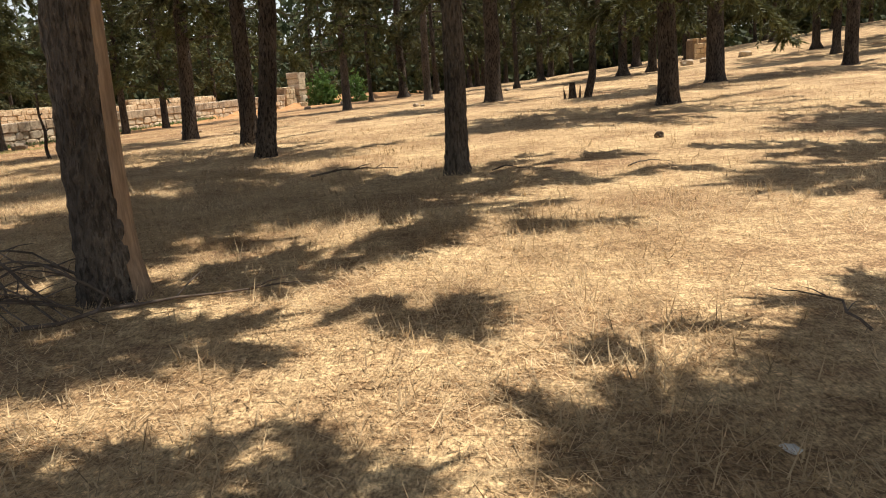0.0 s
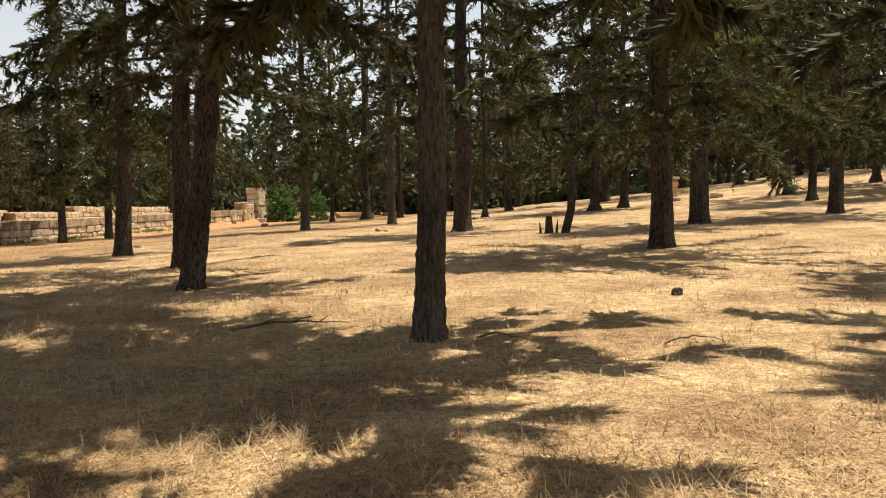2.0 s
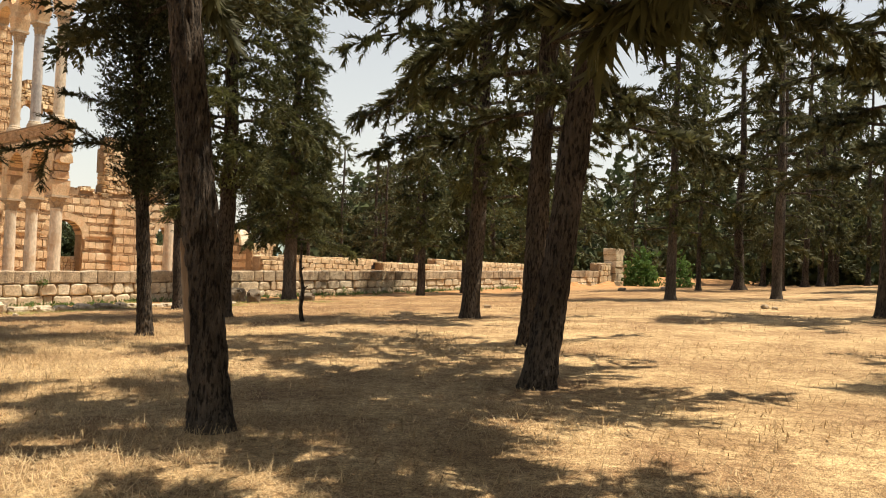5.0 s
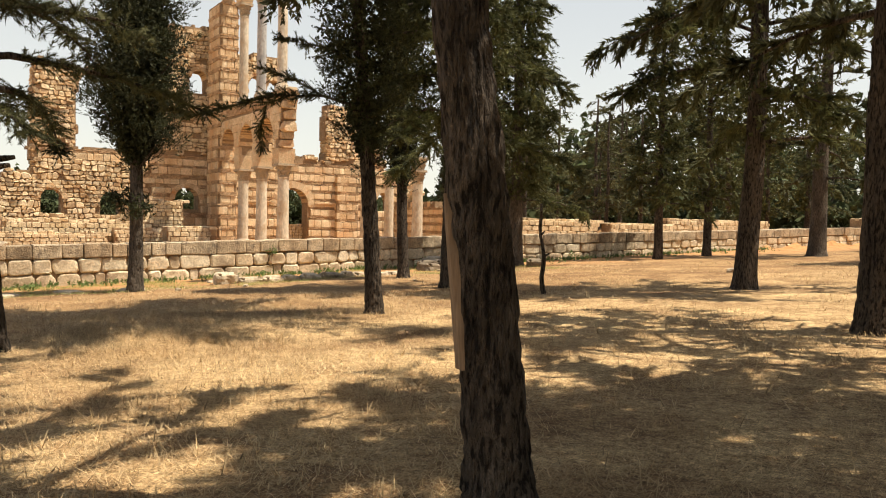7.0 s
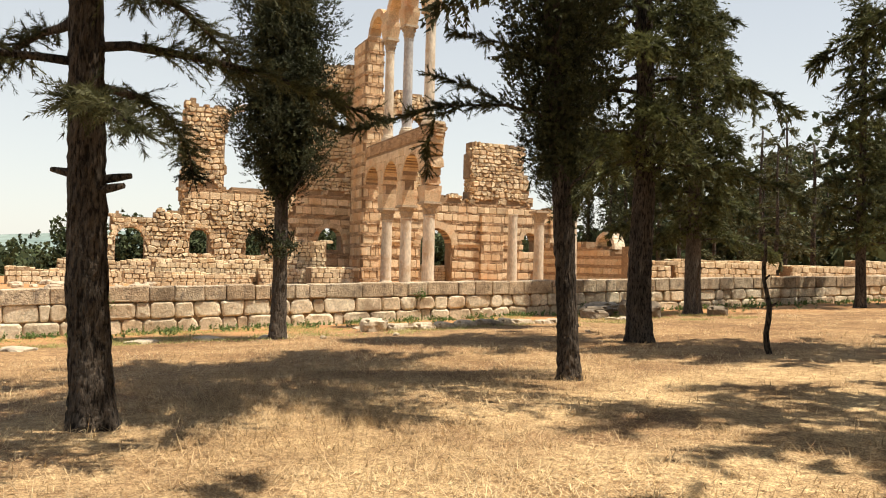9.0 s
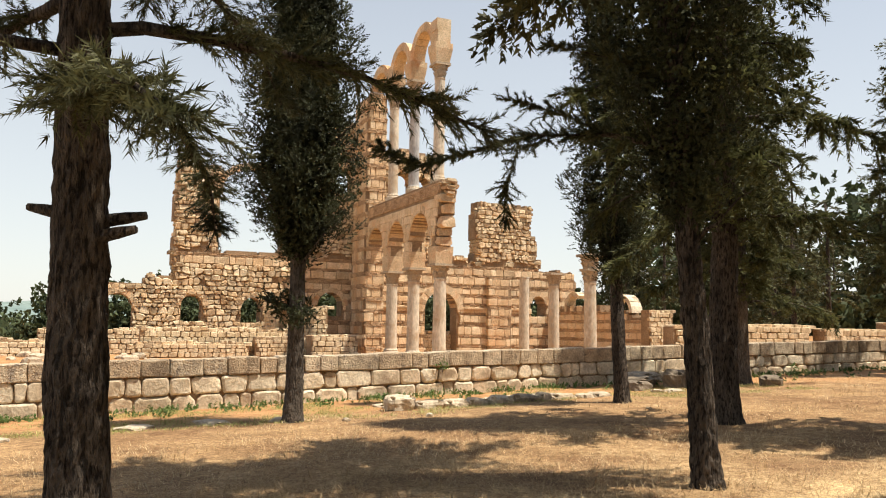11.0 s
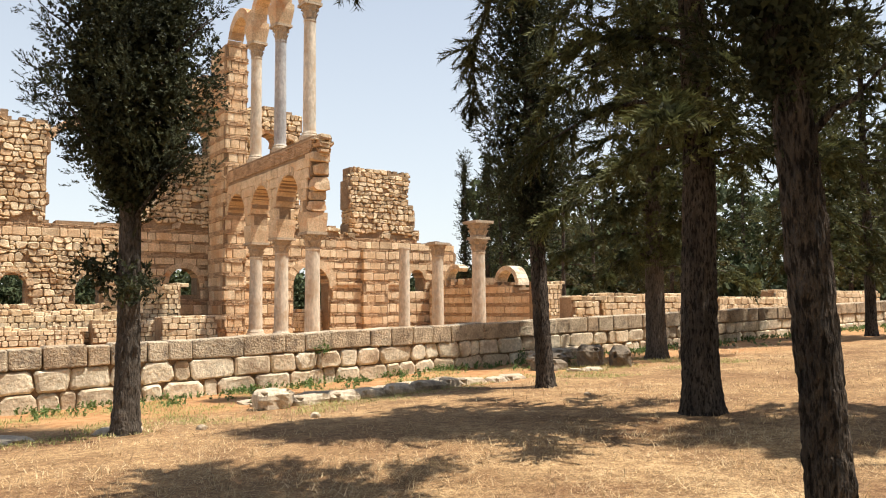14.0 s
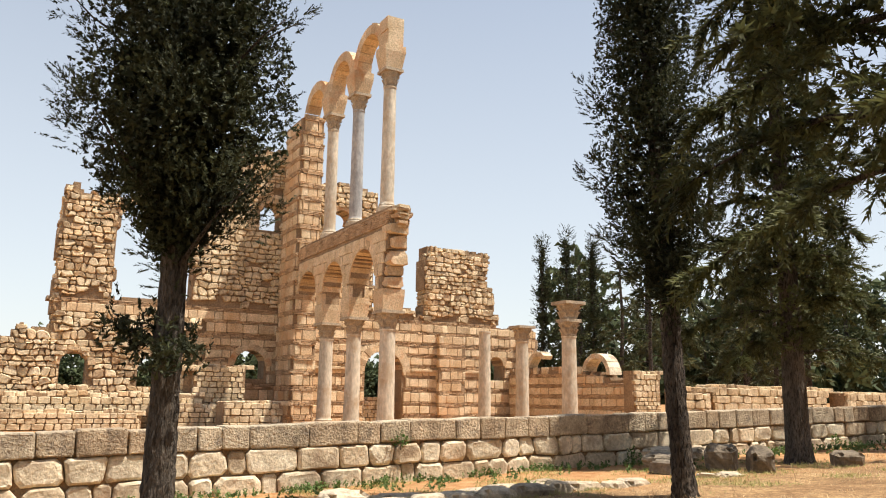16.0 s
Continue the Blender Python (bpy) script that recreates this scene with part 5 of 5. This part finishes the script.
for k, (x, y, size, up, turn, tilt, mat) in enumerate((
        (-20.9, 34.2, (0.95, 0.7, 0.3), 0.34, 20, 4, "dark_rock"), (-20.5, 33.5, (0.8, 0.6, 0.34), 0.26, -10, -5, "dark_rock"), (-19.9, 34.6, (0.6, 0.75, 0.62), 0.52, 10, 3, "dark_rock"),
        (-19.1, 34.6, (0.5, 0.55, 0.6), 0.46, 35, 18, "dark_rock"), (-21.2, 34.9, (1.1, 0.8, 0.3), 0.42, 5, 3, "rock"), (-19.3, 33.5, (0.5, 0.3, 0.14), 0.08, 60, 8, "rock"),
        (-19.6, 33.2, (0.42, 0.3, 0.12), 0.07, 15, -6, "rock"), (-18.0, 36.6, (0.6, 0.5, 0.4), 0.3, 40, 5, "dark_rock"), (-21.9, 37.6, (0.7, 0.6, 0.5), 0.34, 15, 4, "rock"))):
    rough_block("fallen_block", x, y, size, turn, 570 + k, mat, "rough broken block lying before the terrace wall", "fallen blocks", up, tilt)
for k in range(5):
    x, y = -22.6 + rng.uniform(-0.6, 0.8), 17.6 + 1.3 * k
    boulder("slab", x, y, (0.7, 0.9, 0.16), 530 + k, "rock", "flat pale paving stone sunk in the grass", group="sunken slabs")
for k in range(46):
    s, off = rng.uniform(-8, 26), rng.uniform(-3.2, -0.9)
    at = PLAN @ Vector((off, s, 0))
    d = rng.uniform(0.2, 0.5)
    boulder("rubble_stone", at.x, at.y, (d, d * 0.8, d * 0.7), 560 + k, "rock", "loose pale rubble stone behind the terrace wall", group="loose rubble")
for k in range(26):
    at = PALACE @ Vector((rng.uniform(-6, 1), rng.uniform(-18, -10.5), 0))
    d = rng.uniform(0.3, 0.8)
    boulder("rubble_stone", at.x, at.y, (d, d, d * 0.6), 620 + k, "rock", "pale rubble stone of a collapsed wall", group="loose rubble")
for x, y, d in ((14.2, 50.0, 0.9), (15.4, 50.6, 0.7), (17.9, 51.0, 0.9), (3.4, 45.0, 0.4), (-6.5, 56.0, 0.6), (-8.8, 55.2, 0.5), (-1.1, 37.3, 0.35), (-0.8, 37.0, 0.25), (-17.0, 28.4, 0.14), (-19.9, 24.9, 0.2), (-20.7, 23.4, 0.2), (-9.5, 34.0, 0.3), (-10.4, 35.0, 0.35)):
    boulder("field_stone", x, y, (d, d * 0.8, d * 0.6), int(abs(x * 37 + y * 11)), "rock", "weathered stone lying in the dry grass", group="stones in the grass", sink=0.15)
boulder("pine_cone", 3.53, 15.2, (0.16, 0.14, 0.14), 3, "cone", "dark fallen pine cone on the dry grass", "pine cone", sink=0.05)
boulder("litter_scrap", 1.25, 4.8, (0.09, 0.06, 0.025), 5, "pale_litter", "pale dry leaf scrap on the grass", "litter", sink=0.0)
hut = low_wall("stone_post", "square ruined stone post among the trees", 0, -0.6, 0, 0.6, 1.6, 3.4, 0.8, rng, (0.25, 0.4), (0.3, 0.6), mat="dressed", frame_of=pose(16.9, 56.9, 0, 0, 0, -70))


# ---- wood on the ground ----
def stick(name, x, y, az, ln, r, seed, label, bend=0.15, twigs=2, rise=0.05, category="branch", group="fallen branches"):
    rg = random.Random(seed)
    ob = thing(name, pose(x, y, ground(x, y), 0, 0, az), label, category, group)
    pts = [Vector((ln * (i / 8 - 0.5), bend * ln * math.sin(i / 8 * 3 + seed) * 0.5 + rg.uniform(-0.03, 0.03), r + rise * math.sin(i / 8 * math.pi) + rg.uniform(0, 0.02))) for i in range(9)]
    v, f = tube(pts, [r * (1 - 0.7 * i / 8) for i in range(9)], 7)
    child("stem", mesh_of("stem", v, f, M["twig"], True), ob)
    for k in range(twigs):
        a = pts[2 + (k * 2) % 6]
        d = Vector((rg.uniform(0.3, 1), rg.choice((-1, 1)) * rg.uniform(0.4, 1), rg.uniform(0.0, 0.5))).normalized() * ln * rg.uniform(0.15, 0.3)
        v, f = tube([a, a + d * 0.5 + Vector((0, 0, 0.01)), a + d], [r * 0.5, r * 0.35, r * 0.12], 5)
        child("side_twig", mesh_of("side_twig", v, f, M["twig"], True), ob)
    return ob


stick("fallen_branch", -1.1, 13.35, 25, 1.2, 0.017, 1, "crooked grey fallen branch on the dry grass", twigs=3)
stick("fallen_branch", -1.5, 7.05, 35, 1.7, 0.014, 2, "long thin dark fallen branch in the grass", twigs=4)
stick("fallen_branch", 1.95, 6.2, 100, 0.8, 0.008, 3, "thin bent dry twig in the grass", twigs=2)
stick("fallen_branch", 0.95, 12.3, -40, 0.5, 0.012, 4, "short dry stick beside the trunk", twigs=1)
stick("fallen_branch", 2.6, 12.0, 10, 0.6, 0.01, 5, "thin dry stick on the grass", twigs=1)
rng = random.Random(51)
for k in range(24):
    stick("brush_stick", -2.9 + rng.uniform(-0.6, 0.5), 6.9 + rng.uniform(-0.8, 0.9), rng.uniform(0, 360), rng.uniform(0.7, 1.5), rng.uniform(0.005, 0.013), 60 + k, "dry grey stick of a brush heap by the trunk", 0.25, 4, rng.uniform(0.05, 0.35), group="brush heap")


def standing_stick(x, y, h, r, lean, seed, label):
    rg = random.Random(seed)
    ob = thing("dead_sapling", pose(x, y, ground(x, y)), label, "dead tree", "dead saplings")
    pts = [Vector((lean[0] * h * i / 9 + 0.05 * math.sin(i * 1.3 + seed), lean[1] * h * i / 9 + 0.04 * math.cos(i * 1.1), -0.1 + (h + 0.1) * i / 9)) for i in range(10)]
    v, f = tube(pts, [r * (1.25 - 0.6 * i / 9) * rg.uniform(0.85, 1.2) for i in range(10)], 8)
    child("stem", mesh_of("stem", v, f, M["bark"], True), ob)
    for k in (4, 6, 8):
        d = Vector((rg.uniform(-1, 1), rg.uniform(-1, 1), 0.6)).normalized() * 0.14
        v, f = tube([pts[k], pts[k] + d], [r * 0.6, r * 0.3], 6)
        child("knot", mesh_of("knot", v, f, M["bark"], True), ob)
    return ob


standing_stick(-11.45, 25.9, 1.9, 0.045, (-0.05, -0.05), 3, "bare dead sapling standing in the dry grass")
standing_stick(4.9, 29.4, 3.6, 0.10, (0.12, 0.0), 5, "thin leaning dead trunk beside a stump")
stump = thing("tree_stump", pose(4.4, 29.6, ground(4.4, 29.6)), "splintered dark broken tree stump in the dry grass", "stump")
v, f = lathe([(0.17, -0.1), (0.13, 0.1), (0.11, 0.35), (0.09, 0.52)], 14, 0.08, random.Random(2))
child("bole", mesh_of("bole", v, f, M["bark"]), stump)
for a, h in ((0.3, 0.4), (2.6, 0.34), (4.4, 0.28)):
    v, f = tube([(0.26 * math.cos(a), 0.26 * math.sin(a), -0.05), (0.3 * math.cos(a), 0.3 * math.sin(a), h)], [0.05, 0.012], 6)
    child("splinter", mesh_of("splinter", v, f, M["bark"]), stump)


# ---- grass and weeds ----
def blades(rs, pts, per, length, width, lie, tall=1.0):
    """Dry blades about each point; lie: how flat they lie."""
    n = len(pts) * per
    c = np.repeat(pts, per, 0) + np.concatenate([rs.normal(size=(n, 2)) * 0.13, np.zeros((n, 1))], 1)
    a = rs.random(n) * 2 * np.pi
    ln = length * (0.4 + 1.0 * rs.random(n)) * np.repeat(tall * np.ones(len(pts)), per)
    flat = np.clip(lie + 0.22 * rs.normal(size=n), 0.15, 1.0)
    d = np.stack([np.cos(a) * flat, np.sin(a) * flat, np.sqrt(np.maximum(0.02, 1 - flat ** 2))], 1) * ln[:, None]
    w = np.stack([-np.sin(a), np.cos(a), 0 * a], 1) * width * (0.6 + 0.8 * rs.random(n))[:, None]
    c[:, 2] += 0.004 + 0.02 * rs.random(n)
    return np.stack([c - w, c + w, c + d], 1)


rs = np.random.RandomState(77)


def scatter(n, lo, hi, accept):
    out = []
    while len(out) < n:
        x, y = rs.uniform(lo[0], hi[0]), rs.uniform(lo[1], hi[1])
        if accept(x, y):
            out.append((x, y, ground(x, y)))
    return np.array(out)


def strip(x, y):
    """Metres from the trodden line of the walk."""
    best = 99.0
    for (ax, ay), (bx, by) in (((0.2, 2), (0.0, 8)), ((0, 8), (-5, 12.5)), ((-5, 12.5), (-13, 17.5))):
        dx, dy = bx - ax, by - ay
        t = max(0, min(1, ((x - ax) * dx + (y - ay) * dy) / (dx * dx + dy * dy)))
        best = min(best, math.hypot(x - ax - t * dx, y - ay - t * dy))
    return best


near = scatter(12500, (-19, 2.5), (6, 25), lambda x, y: rs.random() < math.exp(-strip(x, y) / 3.2) and (PLAN_INV @ Vector((x, y, 0))).x > 3)
tuft = np.array([0.6 + 1.2 * max(0, noise.noise((x * 0.5, y * 0.5, 9)) + 0.25) for x, y, z in near])
grass = np.concatenate([blades(rs, near, 14, 0.08, 0.0028, 0.92, tuft), blades(rs, near[::2], 8, 0.16, 0.003, 0.97)])
tagged(new("dry_grass", triangles("dry_grass", grass, M["straw"])), "short matted dry straw-coloured grass", "grass", kind="stuff")
mid = scatter(9000, (-22, 9), (14, 42), lambda x, y: (PLAN_INV @ Vector((x, y, 0))).x > 2.5 and rs.random() < 0.25 + 0.75 * (noise.noise((x * 0.3, y * 0.3, 2)) > -0.05))
tagged(new("dry_grass", triangles("dry_grass", blades(rs, mid, 9, 0.085, 0.006, 0.88), M["straw"])), "taller tufts of dry yellow grass", "grass", kind="stuff")
edge = []
for k in range(420):
    at = PLAN @ Vector((0.1 + abs(rs.normal()) * (0.45 if k % 3 else 1.5), rs.uniform(-10, 30), 0))
    edge.append((at.x, at.y, ground(at.x, at.y)))
tagged(new("weeds", triangles("weeds", sprays(rs, np.repeat(np.array(edge), 4, 0) + rs.normal(size=(4 * len(edge), 3)) * np.array([0.12, 0.12, 0.01]) + np.array([0, 0, 0.05]), unit(rs.normal(size=(4 * len(edge), 3)) * 0.5 + np.array([0, 0, 0.8])), 0.10 + 0.09 * rs.random(4 * len(edge)), 10, 0.13, 1.3), M["weed"])), "low green weeds along the foot of the wall", "weeds", kind="stuff")
dry = []
while len(dry) < 2600:
    at = PLAN @ Vector((rs.uniform(0.3, 6.0), rs.uniform(-12, 12), 0))
    if noise.noise((at.x * 0.7, at.y * 0.7, 6)) > -0.02:
        dry.append((at.x, at.y, ground(at.x, at.y)))
tagged(new("weeds", triangles("weeds", blades(rs, np.array(dry), 12, 0.07, 0.006, 0.8), M["green_straw"])), "patches of yellow-green grass before the wall", "grass", kind="stuff")
for s, z in ((3.1, 0.36), (-6.2, 0.0), (9.3, -0.05), (17.0, 0.2)):
    at = PLAN @ Vector((0.14, s, 0))
    shrub(at.x, at.y, 0.22, 0.34, 700 + int(s * 10), "broad_leaf", "small green plant growing from the wall", 60, "wall_plant", "plants on the wall", z=z)
